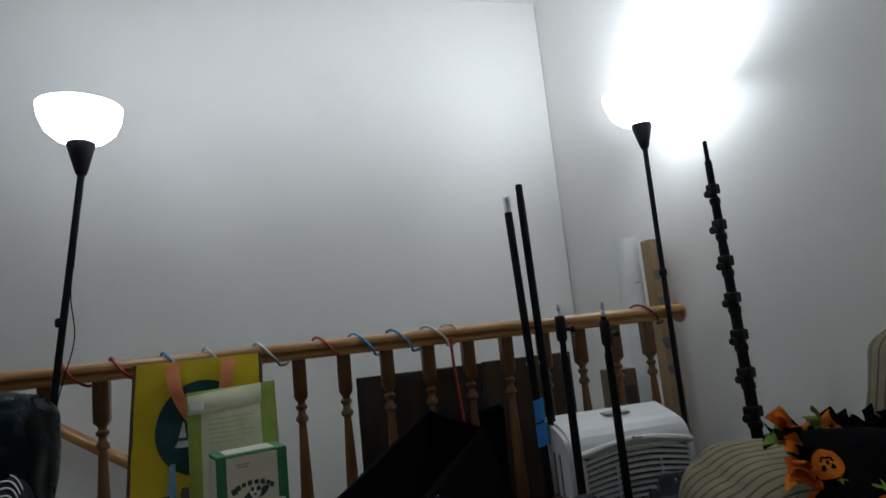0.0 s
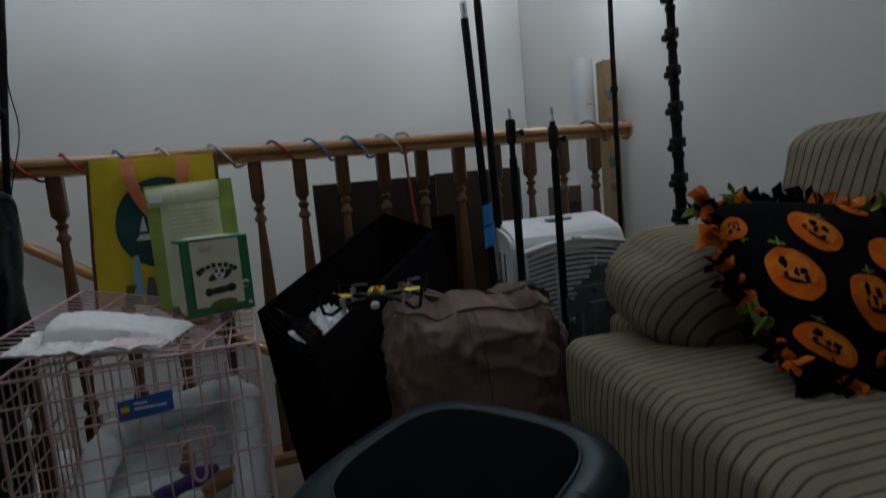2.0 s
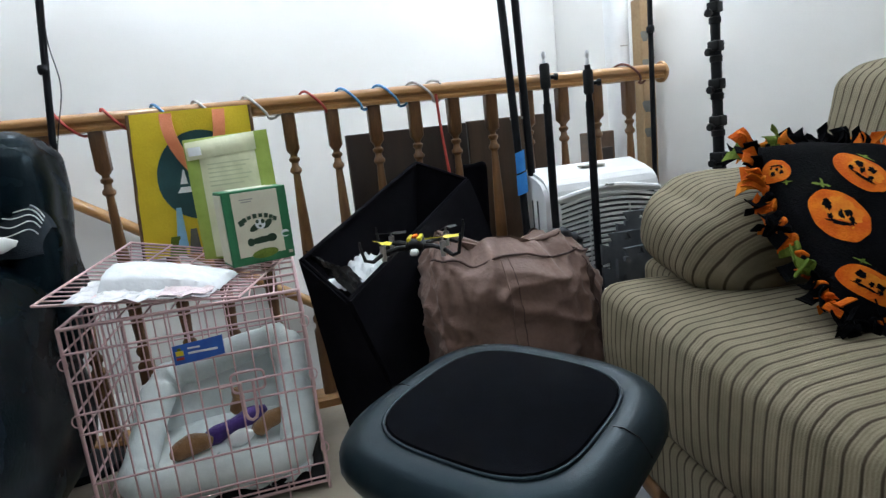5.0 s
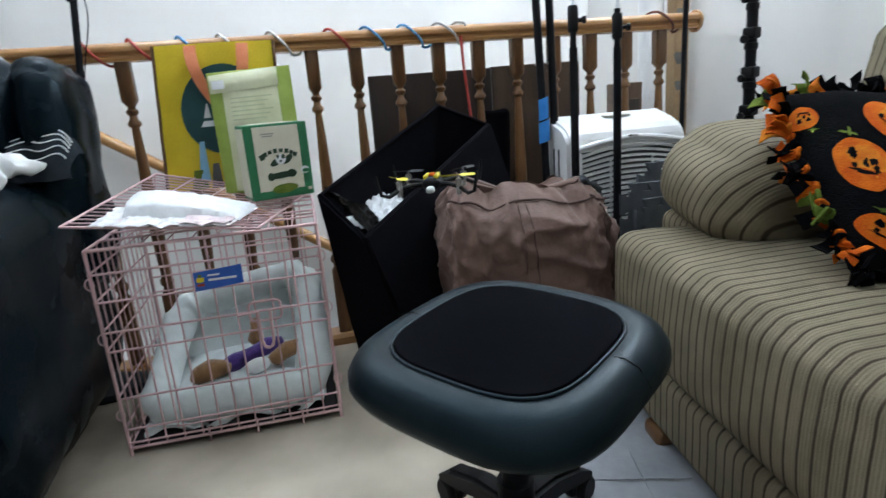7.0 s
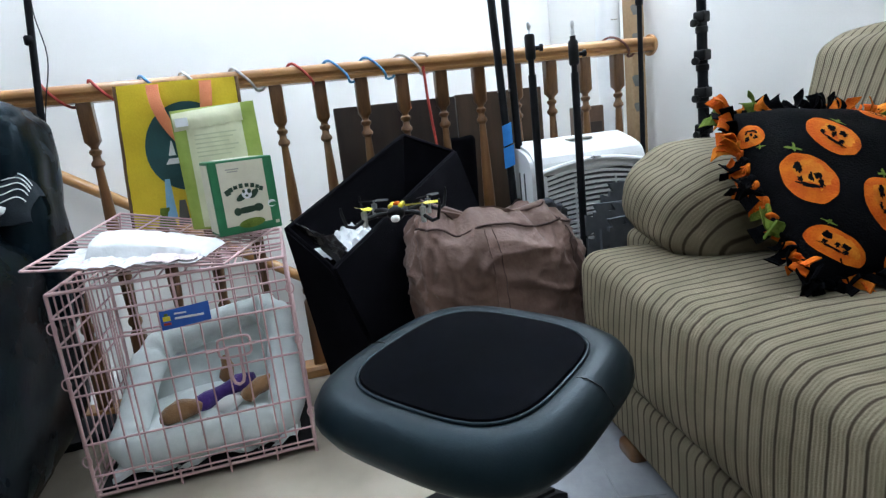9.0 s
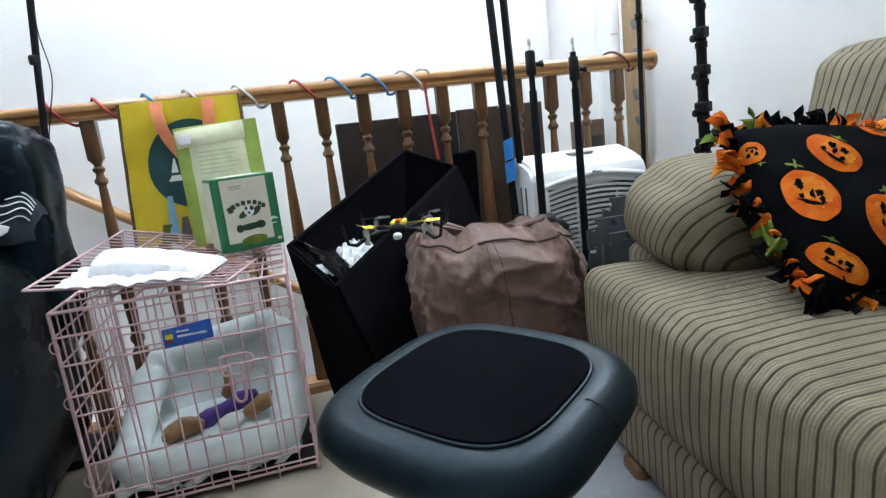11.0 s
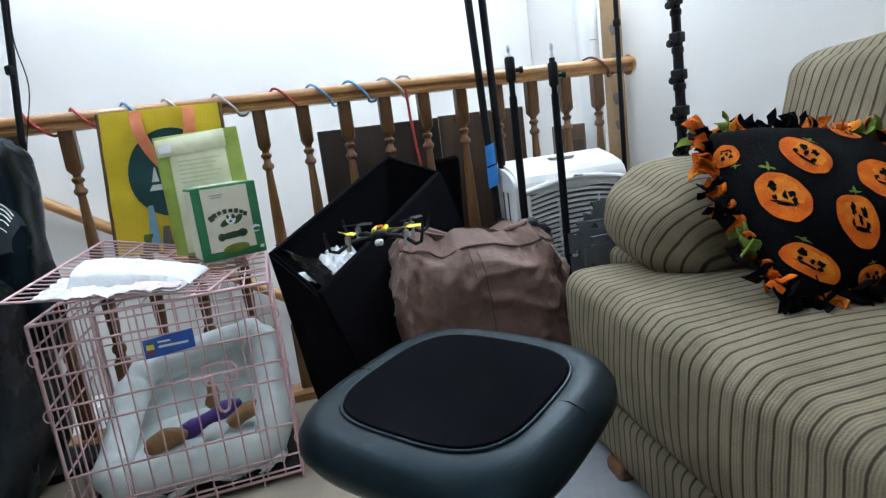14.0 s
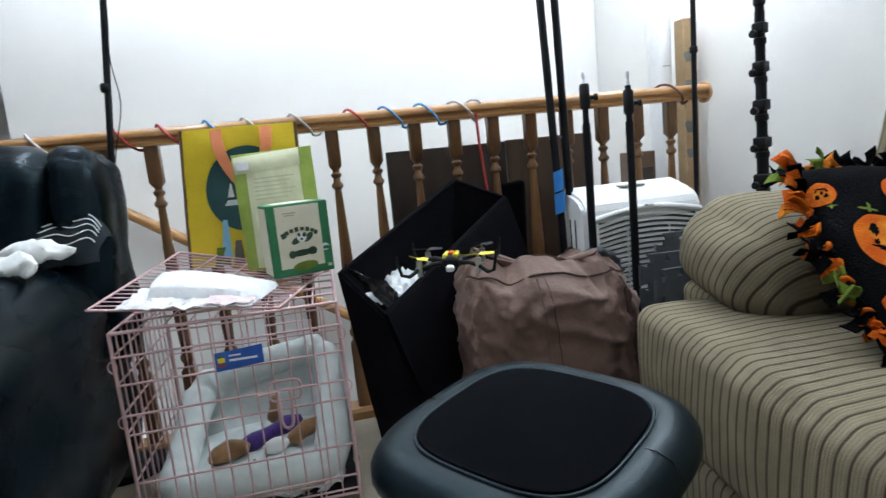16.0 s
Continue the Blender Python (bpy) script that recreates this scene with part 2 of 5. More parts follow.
M_YELLOW = surface("yellow_tote", (0.74, 0.53, 0.015), (0.88, 0.67, 0.03), 9, 0.55, 0.3, 200, depth=0.002)
M_TEAL = surface("dark_teal_print", (0.008, 0.06, 0.065), (0.013, 0.085, 0.09), 14, 0.55, 0.2, 200)
M_CORAL = surface("coral_strap", (0.78, 0.23, 0.10), (0.88, 0.32, 0.15), 20, 0.75, 0.4, 500)
M_SKYBLUE = surface("sky_blue_print", (0.22, 0.5, 0.7), (0.32, 0.6, 0.78), 20, 0.6, 0.1, 300)
M_EDGE = surface("brown_binding", (0.13, 0.07, 0.03), (0.18, 0.10, 0.05), 20, 0.8, 0.3, 400)
M_LIME = surface("lime_film", (0.27, 0.36, 0.06), (0.37, 0.47, 0.10), 12, 0.35, 0.2, 60, depth=0.004)
M_CREAM = surface("cream_film", (0.62, 0.62, 0.40), (0.72, 0.72, 0.50), 12, 0.32, 0.25, 50, depth=0.004)
M_GREEN = surface("green_card", (0.02, 0.16, 0.065), (0.035, 0.22, 0.09), 18, 0.45, 0.1, 300)
M_CARD = surface("cream_card", (0.66, 0.62, 0.48), (0.74, 0.70, 0.56), 18, 0.5, 0.1, 300)
M_INK = surface("dark_green_ink", (0.018, 0.05, 0.025), (0.03, 0.075, 0.04), 40, 0.5, 0.05, 300)
M_GREYINK = surface("grey_ink", (0.32, 0.31, 0.27), (0.4, 0.39, 0.34), 40, 0.6, 0.05, 300)
M_PALEINK = surface("pale_ink", (0.47, 0.49, 0.31), (0.53, 0.55, 0.36), 40, 0.5, 0.05, 300)
M_WHITE = surface("white_paper", (0.76, 0.77, 0.78), (0.86, 0.87, 0.88), 20, 0.45, 0.4, 60, depth=0.004)
M_FILM = surface("clear_bag_film", (0.72, 0.70, 0.71), (0.84, 0.82, 0.82), 16, 0.16, 0.6, 45, depth=0.01)
M_PINKFILM = surface("pinkish_film", (0.70, 0.56, 0.57), (0.82, 0.68, 0.69), 16, 0.2, 0.6, 45, depth=0.01)
M_BLUE = surface("blue_label", (0.012, 0.09, 0.46), (0.022, 0.13, 0.56), 20, 0.35, 0.05, 200)
M_TAPE = surface("blue_tape", (0.02, 0.22, 0.68), (0.04, 0.3, 0.78), 20, 0.6, 0.2, 200)
M_FUR = surface("tan_plush", (0.26, 0.125, 0.04), (0.4, 0.21, 0.085), 40, 0.95, 0.9, 300, depth=0.006, sheen=0.4)
M_PURPLE = surface("purple_plush", (0.055, 0.02, 0.19), (0.10, 0.04, 0.29), 40, 0.95, 0.9, 300, depth=0.006, sheen=0.3)
M_BLACKFLEECE = surface("black_fleece", (0.0018, 0.002, 0.0026), (0.0042, 0.0042, 0.005), 24, 0.97, 0.6, 300, depth=0.003, spec=0.04)
M_ORANGE = surface("orange_print", (0.50, 0.07, 0.004), (0.68, 0.17, 0.010), 34, 0.95, 0.6, 260, depth=0.003, spec=0.15)
M_ORANGELT = surface("light_orange_print", (0.54, 0.11, 0.008), (0.70, 0.25, 0.02), 38, 0.95, 0.6, 260, spec=0.15)
M_LEAF = surface("green_print", (0.09, 0.14, 0.02), (0.20, 0.27, 0.045), 30, 0.95, 0.6, 260, spec=0.15)
M_RED = surface("red_cord", (0.30, 0.02, 0.012), (0.42, 0.045, 0.03), 60, 0.6, 0.5, 600)
M_CORDBLUE = surface("blue_cord", (0.015, 0.10, 0.32), (0.12, 0.42, 0.70), 90, 0.5, 0.5, 600)
M_CORDGREY = surface("grey_cord", (0.42, 0.40, 0.38), (0.6, 0.58, 0.55), 60, 0.6, 0.5, 600)
M_CORDBROWN = surface("brown_cord", (0.12, 0.04, 0.03), (0.18, 0.07, 0.05), 60, 0.6, 0.5, 600)
M_CARDBOARD = surface("cardboard", (0.27, 0.17, 0.085), (0.38, 0.255, 0.14), 5, 0.85, 0.2, 80)
M_SMUDGE = surface("grey_smudge", (0.11, 0.11, 0.10), (0.18, 0.17, 0.15), 16, 0.8, 0.1, 200)
M_STAIR = surface("grey_stair_carpet", (0.58, 0.56, 0.54), (0.70, 0.68, 0.65), 6, 0.95, 0.6, 400, sheen=0.2)
M_SKIRT = wood("dark_skirting", (0.10, 0.055, 0.03), (0.16, 0.09, 0.05), "Y")
M_TEALBOX = surface("teal_card", (0.03, 0.28, 0.28), (0.05, 0.36, 0.35), 14, 0.5, 0.1, 200)
M_SOCK = surface("white_sock_knit", (0.70, 0.70, 0.68), (0.82, 0.82, 0.80), 30, 0.95, 0.4, 600, depth=0.001)
M_DARKCLOTH = surface("dark_jersey", (0.008, 0.012, 0.016), (0.018, 0.024, 0.03), 20, 0.95, 0.5, 320, spec=0.2)
M_GREYCLOTH = surface("dark_grey_cloth", (0.03, 0.034, 0.04), (0.055, 0.06, 0.068), 20, 0.95, 0.5, 320)
M_DRONEY = surface("yellow_plastic", (0.75, 0.6, 0.01), (0.85, 0.7, 0.03), 30, 0.35, 0.05, 200)
M_SOFA = striped("striped_upholstery")
M_SOFAARM = striped("striped_arm_upholstery", 0.6)
M_BULB = glow("lit_glass", (0.82, 0.93, 1.05), 26.0)
M_DOME = glow("lit_dome", (0.82, 0.93, 1.05), 7.0)
# blue tint put into the sheen, standing in for cool light on leather and vinyl
for m in (M_LEATHER, M_VINYL):
    m.node_tree.nodes["Principled BSDF"].inputs["Specular Tint"].default_value = (0.62, 0.86, 1.0, 1)
M_PLAINWALL = surface("plain_wall_paint", (0.66, 0.65, 0.63), (0.74, 0.73, 0.71), 1.5, 0.7, 0.1, 200)

# ---- the room ----
WX, BY = 1.955, 1.02          # the side wall and the wall across the stairwell
CEIL = 2.75


def slab(name, x0, x1, y0, y1, z0, z1, material, label="", category=""):
    ob = part(name, rbox((x1 - x0, y1 - y0, z1 - z0), 0.004, ((x0 + x1) / 2, (y0 + y1) / 2, (z0 + z1) / 2), k=1, m=1), material, smooth=False)
    return tagged(ob, label, category, kind="structure")


slab("floor", -3.6, WX, -4.2, 0.10, -0.12, 0.0, M_FLOOR, "beige carpeted floor, worn and slightly stained", "floor")
slab("ceiling", -3.72, WX + 0.12, -4.32, 6.0, CEIL, CEIL + 0.1, M_CEIL, "plain white ceiling", "ceiling")
slab("wall_east", WX, WX + 0.12, -4.32, BY + 0.12, -2.6, CEIL, M_WALL, "pale greyish white painted side wall", "wall")
slab("wall_north", -0.80, WX - 0.002, BY, BY + 0.12, -2.6, CEIL, M_WALL, "pale white painted wall across the stairwell", "wall")
slab("wall_south", -3.72, WX - 0.002, -4.32, -4.2, -0.12, CEIL, M_PLAINWALL, "plain white painted wall", "wall")
slab("wall_west", -3.72, -3.6, -4.198, 6.0, -2.6, CEIL, M_PLAINWALL, "plain white painted wall", "wall")
slab("wall_stair_right", -0.80, -0.70, BY + 0.122, 5.6, -0.12, CEIL, M_WALL, "white wall beside the upper stairs", "wall")
slab("wall_stair_left", -1.90, -1.78, BY, 5.6, -0.12, CEIL, M_WALL, "greyish wall beside the upper stairs", "wall")
slab("wall_stair_end", -3.598, -0.5, 5.6, 5.72, -0.12, CEIL, M_WALL, "plain wall behind the upper stairs", "wall")
slab("landing", -3.6, -0.62, 0.10, 5.6, -0.12, 0.0, M_STAIR, "grey carpeted landing at the stairs", "landing")
slab("ledge", 0.66, WX, 0.10, 0.48, -0.12, 0.0, M_STAIR, "narrow carpeted ledge behind the railing", "ledge")
slab("lower_floor", -0.62, WX, 0.10, BY, -2.6, -2.5, M_STAIR, "lower hall floor", "floor")

# upper stairs, rising away from the room
up = thing("upper_stairs", "grey carpeted stairs rising beyond the railing, dark skirting", "stairs", kind="structure")
for i in range(14):
    y0 = 1.04 + 0.26 * i
    part("stair_step", rbox((0.97, 0.29, 0.18), 0.015, (-1.287, y0 + 0.145, 0.09 + 0.18 * i), k=2, m=1), M_STAIR, up)

part("stringer", ([(-1.776, 0.95, 0.0), (-1.776, 0.95, 0.28), (-1.776, 4.6, 0.28 + 3.65 * 0.6923), (-1.776, 4.6, 3.65 * 0.6923 - 0.1),
                   (-1.745, 0.95, 0.0), (-1.745, 0.95, 0.28), (-1.745, 4.6, 0.28 + 3.65 * 0.6923), (-1.745, 4.6, 3.65 * 0.6923 - 0.1)],
                  [(0, 1, 2, 3), (7, 6, 5, 4), (0, 4, 5, 1), (1, 5, 6, 2), (2, 6, 7, 3), (3, 7, 4, 0)]), M_SKIRT, up, smooth=False)

# lower stairs, falling behind the railing
down = thing("lower_stairs", "carpeted stairs falling away behind the railing", "stairs", kind="structure")
for i in range(10):
    part("stair_step", rbox((0.27, 0.53, 0.18), 0.012, (-0.485 + 0.25 * i, 0.752, -0.27 - 0.18 * i + 0.0), k=2, m=1), M_STAIR, down)
grab = thing("stair_handrail", "oak handrail sloping down the stairwell wall on brackets", "handrail", kind="structure")
slope = (0.552 - 0.708) / 0.233
a0, a1 = Vector((-0.72, 0.945, 0.708 - 0.345 * slope)), Vector((1.3, 0.945, 0.708 + 1.675 * slope))
part("rail", sweep([a0, (a0 + a1) / 2, a1], 0.024, 12), M_OAK, grab)
for f in (0.12, 0.5, 0.85):
    p = a0.lerp(a1, f)
    part("bracket", sweep([p + Vector((0, 0, -0.02)), p + Vector((0, 0.03, -0.05)), p + Vector((0, 0.078, -0.05))], 0.007, 8), M_STEEL, grab)

# ---- railing ----
railing = thing("railing", "golden oak stair railing with turned balusters and rounded handrail", "railing", kind="structure")
prof = [(-0.030, 0.930), (0.030, 0.930), (0.031, 0.940), (0.026, 0.946), (0.026, 0.952), (0.034, 0.960), (0.035, 0.972), (0.028, 0.983), (0.012, 0.988),
        (-0.012, 0.988), (-0.028, 0.983), (-0.035, 0.972), (-0.034, 0.960), (-0.026, 0.952), (-0.026, 0.946), (-0.031, 0.940)]
prof = [(y, 0.930 + 0.87 * (z - 0.930)) for y, z in prof]
v, f = prism(prof, -1.75, 1.822)
part("handrail", ([(y, x, z) for x, y, z in v], [g[::-1] for g in f]), M_OAK, railing)
rosette = lathe([(0.0, 0), (0.034, 0), (0.037, 0.003), (0.037, 0.012), (0.030, 0.020), (0.012, 0.024)], 24)
part("end_cap", moved(rosette, Matrix.Translation((1.82, 0, 0.953)) @ pose(0, 0, 0, 0, 90, 0)), M_OAK, railing)
bal = [(0.0195, 0.932), (0.0195, 0.823), (0.014, 0.812), (0.0105, 0.808), (0.0105, 0.802), (0.0165, 0.797), (0.0165, 0.790), (0.0105, 0.783), (0.0115, 0.772),
       (0.0180, 0.764), (0.0180, 0.756), (0.0105, 0.748), (0.0118, 0.72), (0.0160, 0.62), (0.0195, 0.50), (0.0195, 0.44), (0.0165, 0.36), (0.0135, 0.31), (0.0135, 0.30),
       (0.020, 0.29), (0.020, 0.278), (0.0135, 0.268), (0.0135, 0.258), (0.0205, 0.245), (0.0205, 0.03)]
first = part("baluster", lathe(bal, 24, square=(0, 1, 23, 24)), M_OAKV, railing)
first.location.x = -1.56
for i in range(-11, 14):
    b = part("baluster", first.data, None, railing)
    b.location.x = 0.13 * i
v, f = prism([(-0.045, 0.0), (0.045, 0.0), (0.045, 0.024), (0.036, 0.034), (-0.036, 0.034), (-0.045, 0.024)], -1.75, WX - 0.002)
part("shoe_rail", ([(y, x, z) for x, y, z in v], [g[::-1] for g in f]), M_OAK, railing, smooth=False)


# ---- floor lamps ----
def floor_lamp(base, top, label, lean=0.0, cord=True, size=1.0):
    lamp = thing("floor_lamp", label, "floor lamp", base, group="torchiere floor lamps")
    part("base", lathe([(0.0, 0.0), (0.125, 0.0), (0.13, 0.008), (0.12, 0.02), (0.04, 0.028), (0.014, 0.04)], 28), M_BLACKMETAL, lamp)
    part("pole", sweep([(0, 0, 0.03), (lean * 0.5, 0, top * 0.5), (lean, 0, top - 0.085)], 0.0088, 12), M_BLACKMETAL, lamp)
    for z in (0.55, 1.08):
        part("joint", moved(lathe([(0.0105, 0), (0.0135, 0.004), (0.0135, 0.02), (0.0105, 0.024)], 12), Matrix.Translation((lean * z / top, 0, z))), M_BLACKMETAL, lamp)
    part("socket", moved(lathe([(0.012, -0.09), (0.017, -0.075), (0.034, -0.01), (0.036, 0.0), (0.03, 0.004)], 20), Matrix.Translation((lean, 0, top))), M_BLACKMETAL, lamp)
    bowl = [(r * size, z * size) for r, z in [(0.028, 0.0), (0.07, 0.012), (0.1, 0.04), (0.116, 0.08), (0.121, 0.118), (0.117, 0.118), (0.111, 0.08), (0.096, 0.044), (0.066, 0.018), (0.0, 0.008)]]
    part("shade", moved(lathe(bowl, 36), Matrix.Translation((lean, 0, top))), M_BULB, lamp, "glowing white glass bowl shade")
    if cord:
        pts = [(lean * z / top + 0.012 + (0.024 * math.exp(-((z - 1.06) / 0.09) ** 2)) + 0.004 * math.sin(z * 21), -0.004, z) for z in np.linspace(0.06, top - 0.06, 60)]
        part("cord", sweep(pts, 0.0017, 6), M_BLACKPLASTIC, lamp)
    return lamp


floor_lamp(LAMP_LEFT + Vector((-0.15, 0, 0)), 1.578, "black torchiere floor lamp with glowing white glass bowl", 0.168, size=0.87)
floor_lamp(LAMP_RIGHT, 1.626, "slim black torchiere floor lamp glowing beside the wall", 0.015, cord=False)
bulb(LAMP_LEFT + Vector((0.005, 0, 1.665)), 43, COOL, 0.05)
bulb(LAMP_RIGHT + Vector((0.015, 0, 1.726)), 54, COOL, 0.05)
# the room's ceiling light, behind the viewer, whose glint lies on the back wall
dome = thing("ceiling_light", "round white glass ceiling light, switched on", "ceiling light", LIGHT_BACK)
part("rim", lathe([(0.0, 0.0), (0.16, 0.0), (0.165, -0.012), (0.15, -0.02)], 36), M_WHITE, dome)
part("glass", lathe([(0.15, -0.02), (0.145, -0.05), (0.11, -0.085), (0.06, -0.10), (0.0, -0.104)], 36), M_DOME, dome, "glowing white glass bowl")


# ---- black leather sofa ----
couch = thing("leather_sofa", "black leather sofa with puffy back, beside the railing", "sofa", (0, -0.045, 0))
part("base", rbox((1.75, 0.74, 0.26), 0.03, (-1.07, -0.46, 0.17), m=3, rough=0.004), M_LEATHER, couch)
for x in (-0.92, -1.58):
    part("seat_cushion", rbox((0.64, 0.62, 0.18), 0.07, (x, -0.60, 0.38), k=4, m=5, puff=(0, 0, 0.03), rough=0.012, scale=7, seed=x), M_LEATHER, couch)
    part("back_cushion", moved(rbox((0.66, 0.24, 0.52), 0.10, k=5, m=6, puff=(0, 0.05, 0.03), rough=0.016, scale=7, seed=x + 3), pose(x + 0.445, -0.22, 0.672, -9, 0, 0)), M_LEATHER, couch)
part("back_corner", moved(rbox((0.125, 0.22, 0.54), 0.05, k=5, m=7, puff=(0.006, 0.02, 0.012), rough=0.018, scale=9, seed=8), pose(-0.122, -0.19, 0.640, -6, 0, 0)), M_LEATHER, couch)
part("back_frame", rbox((1.72, 0.14, 0.74), 0.05, (-1.01, -0.125, 0.45), m=4, rough=0.004), M_LEATHER, couch)
part("armrest", moved(rbox((0.31, 0.84, 0.60), 0.14, k=6, m=9, puff=(0.02, 0.02, 0.015), rough=0.02, scale=6, seed=5), pose(-0.252, -0.50, 0.335, 5, 0, -2)), M_LEATHER, couch)
for x in (-1.85, -0.28):
    for y in (-0.75, -0.15):
        part("foot", rbox((0.05, 0.05, 0.045), 0.006, (x, y, 0.0225)), M_BLACKPLASTIC, couch)


def draped(fn, material, name, label, category, nu=28, nv=16, thick=0.006):
    return tagged(part(name, sheet(fn, nu, nv, thick), material), label, category)


# socks and cloths on the arm
def blob_path(points, radii, squash=0.6, n=10, rough=0.004):
    v, f = sweep(points, radii, n, squash=squash)
    return [tuple(Vector(p) + Vector((noise.noise(Vector(p) * 30), noise.noise(Vector(p) * 30 + Vector((9, 0, 0))), noise.noise(Vector(p) * 30 + Vector((0, 9, 0))))) * rough) for p in v], f


for pts, lab in ((((-0.245, -0.43, 0.690), (-0.20, -0.42, 0.698), (-0.15, -0.42, 0.695), (-0.105, -0.41, 0.685)), "rolled white cotton sock on the sofa arm"),
                 (((-0.24, -0.50, 0.678), (-0.205, -0.485, 0.680), (-0.165, -0.49, 0.675), (-0.15, -0.53, 0.665)), "bent white cotton sock on the sofa arm")):
    fine = [Vector(pts[0]).lerp(Vector(pts[1]), i / 4) for i in range(4)] + [Vector(pts[1]).lerp(Vector(pts[2]), i / 4) for i in range(4)] + [Vector(pts[2]).lerp(Vector(pts[3]), i / 4) for i in range(5)]
    tagged(part("sock", blob_path(fine, [0.010, 0.020, 0.027, 0.028, 0.026, 0.030, 0.026, 0.029, 0.030, 0.026, 0.024, 0.018, 0.008], 0.45, 18, 0.016), M_SOCK), lab, "sock", "socks on the sofa")
draped(lambda u, v: (-0.40 + 0.22 * u, -0.60 + 0.19 * v + 0.05 * u, 0.652 + 0.022 * math.sin(3.1 * u) - 0.02 * (1 - v) + 0.016 * noise.noise(Vector((u * 6, v * 6, 1)))),
       M_GREYCLOTH, "cloth", "crumpled dark grey cloth on the sofa arm", "cloth")
scarf = thing("striped_cloth", "dark cloth with thin white wavy stripes, bunched on the sofa", "cloth")


def scarf_at(u, v):
    """v runs from the front hem up over the fold and down behind it."""
    top = 0.744 + 0.024 * u ** 0.8
    rise = math.sin(math.pi * min(1.0, v * 0.72)) ** 0.8
    ripple = 0.005 * math.sin(u * 21 + v * 4) * (1 - abs(2 * v - 0.6)) + 0.007 * noise.noise(Vector((u * 4, v * 4, 4)))
    end = 1 - 0.55 * abs(2 * u - 1) ** 8
    return Vector((-0.292 + 0.235 * u + 0.012 * noise.noise(Vector((v * 3, u, 2))), -0.400 + 0.125 * v + ripple, 0.655 + (top - 0.655) * rise * end + ripple * 0.5))


part("cloth_body", sheet(scarf_at, 48, 30, 0.006), M_DARKCLOTH, scarf)
for v0, w, q in ((0.62, 0.0, 0), (0.46, 0.015, 1), (0.36, 0.022, 2), (0.26, 0.03, 3), (0.16, 0.03, 4)):
    part("stripe", sweep([scarf_at(u, v0 + w * math.sin(u * 13 + 0.5 * q) + 0.07 * (u - 0.5) * (q > 0)) + Vector((0, -0.003, 0.002)) for u in np.linspace(0.04, 0.97, 44)], 0.0014, 6), M_SOCK, scarf, "white stripe")
card = thing("teal_box", "teal cardboard box lying on the leather sofa", "box", (-0.415, -0.57, 0.555), 28)
part("box_body", rbox((0.26, 0.2, 0.11), 0.004, (0, 0, 0.055)), M_TEALBOX, card, smooth=False)
part("white_mark", rbox((0.07, 0.05, 0.002), 0.0009, (0.04, 0.0, 0.1112), k=1, m=1), M_WHITE, card, smooth=False)


# ---- striped sofa ----
sofa = thing("striped_sofa", "beige ribbed sofa with thin brown stripes and loose cushions", "sofa", (1.135, -0.60, 0.0), -8)
# local x runs into the wall, local y is negative towards the room
part("base", rbox((0.70, 1.98, 0.15), 0.03, (0.375, -1.02, 0.11), k=3, m=8, rough=0.002), M_SOFA, sofa)
for k in range(2):
    part("seat_cushion", rbox((0.74, 0.985, 0.25), 0.042, (0.395, -0.515 - 0.99 * k, 0.302), k=4, m=12, puff=(0.014, 0.010, 0.016), rough=0.006, scale=5, seed=k), M_SOFA, sofa)
part("armrest", moved(rbox((0.56, 0.38, 0.235), 0.10, k=6, m=8, puff=(0.03, 0.015, 0.022), rough=0.008, scale=6, seed=3), pose(0.455, -0.110, 0.512, 10, 4, 0)), M_SOFAARM, sofa)
part("arm_panel", rbox((0.50, 0.17, 0.40), 0.03, (0.44, -0.015, 0.25), k=3, m=4), M_SOFA, sofa)
for k, (yc, w) in enumerate(((-0.190, 0.40), (-0.725, 0.65), (-1.45, 0.78))):
    part("back_cushion", moved(rbox((0.19, w, 0.53), 0.065, k=6, m=9, puff=(0.03, 0.015, 0.02), rough=0.010, scale=5, seed=7 + k), pose(0.705, yc, 0.604, 0, 14, 0)), M_SOFA, sofa)
part("back_frame", rbox((0.07, 1.75, 0.60), 0.03, (0.725, -1.10, 0.42), k=3, m=4), M_SOFA, sofa)
part("bracket_foot", rbox((0.045, 0.075, 0.040), 0.015, (0.044, -0.262, 0.020), k=3, m=2), M_OAKV, sofa, "golden wooden bracket foot")
for x in (0.06, 0.66):
    for y in (-0.06, -1.95):
        part("foot", lathe([(0.022, 0.0), (0.03, 0.04), (0.03, 0.05)], 14), M_OAK, sofa).location = (x, y, 0)

# pumpkin cushion
pil = thing("pumpkin_cushion", "black fleece cushion with orange pumpkin print and knotted fringe", "cushion")
TL, TR, BR, BL = Vector((1.375, -0.875, 0.722)), Vector((1.69, -1.01, 0.672)), Vector((1.635, -1.215, 0.457)), Vector((1.278, -1.185, 0.453))
PN = (TR - BL).cross(TL - BR).normalized()
if PN.y > 0:
    PN = -PN


def pillow_at(s, t, side=1):
    """s from the armrest end to the near end, t from the bottom up."""
    p = BL.lerp(BR, s).lerp(TL.lerp(TR, s), t)
    a, b = 2 * s - 1, 2 * t - 1
    h = 0.078 * max(0.0, (1 - a * a) * (1 - b * b)) ** 0.5
    p += (BL - BR) * 0.05 * (1 - b * b) * (-a) * 0.5 + (BL - TL) * 0.05 * (1 - a * a) * (-b) * 0.5
    return p + PN * (h * side + 0.004 * noise.noise(Vector((s * 5, t * 5, side))) * (h > 0.01))


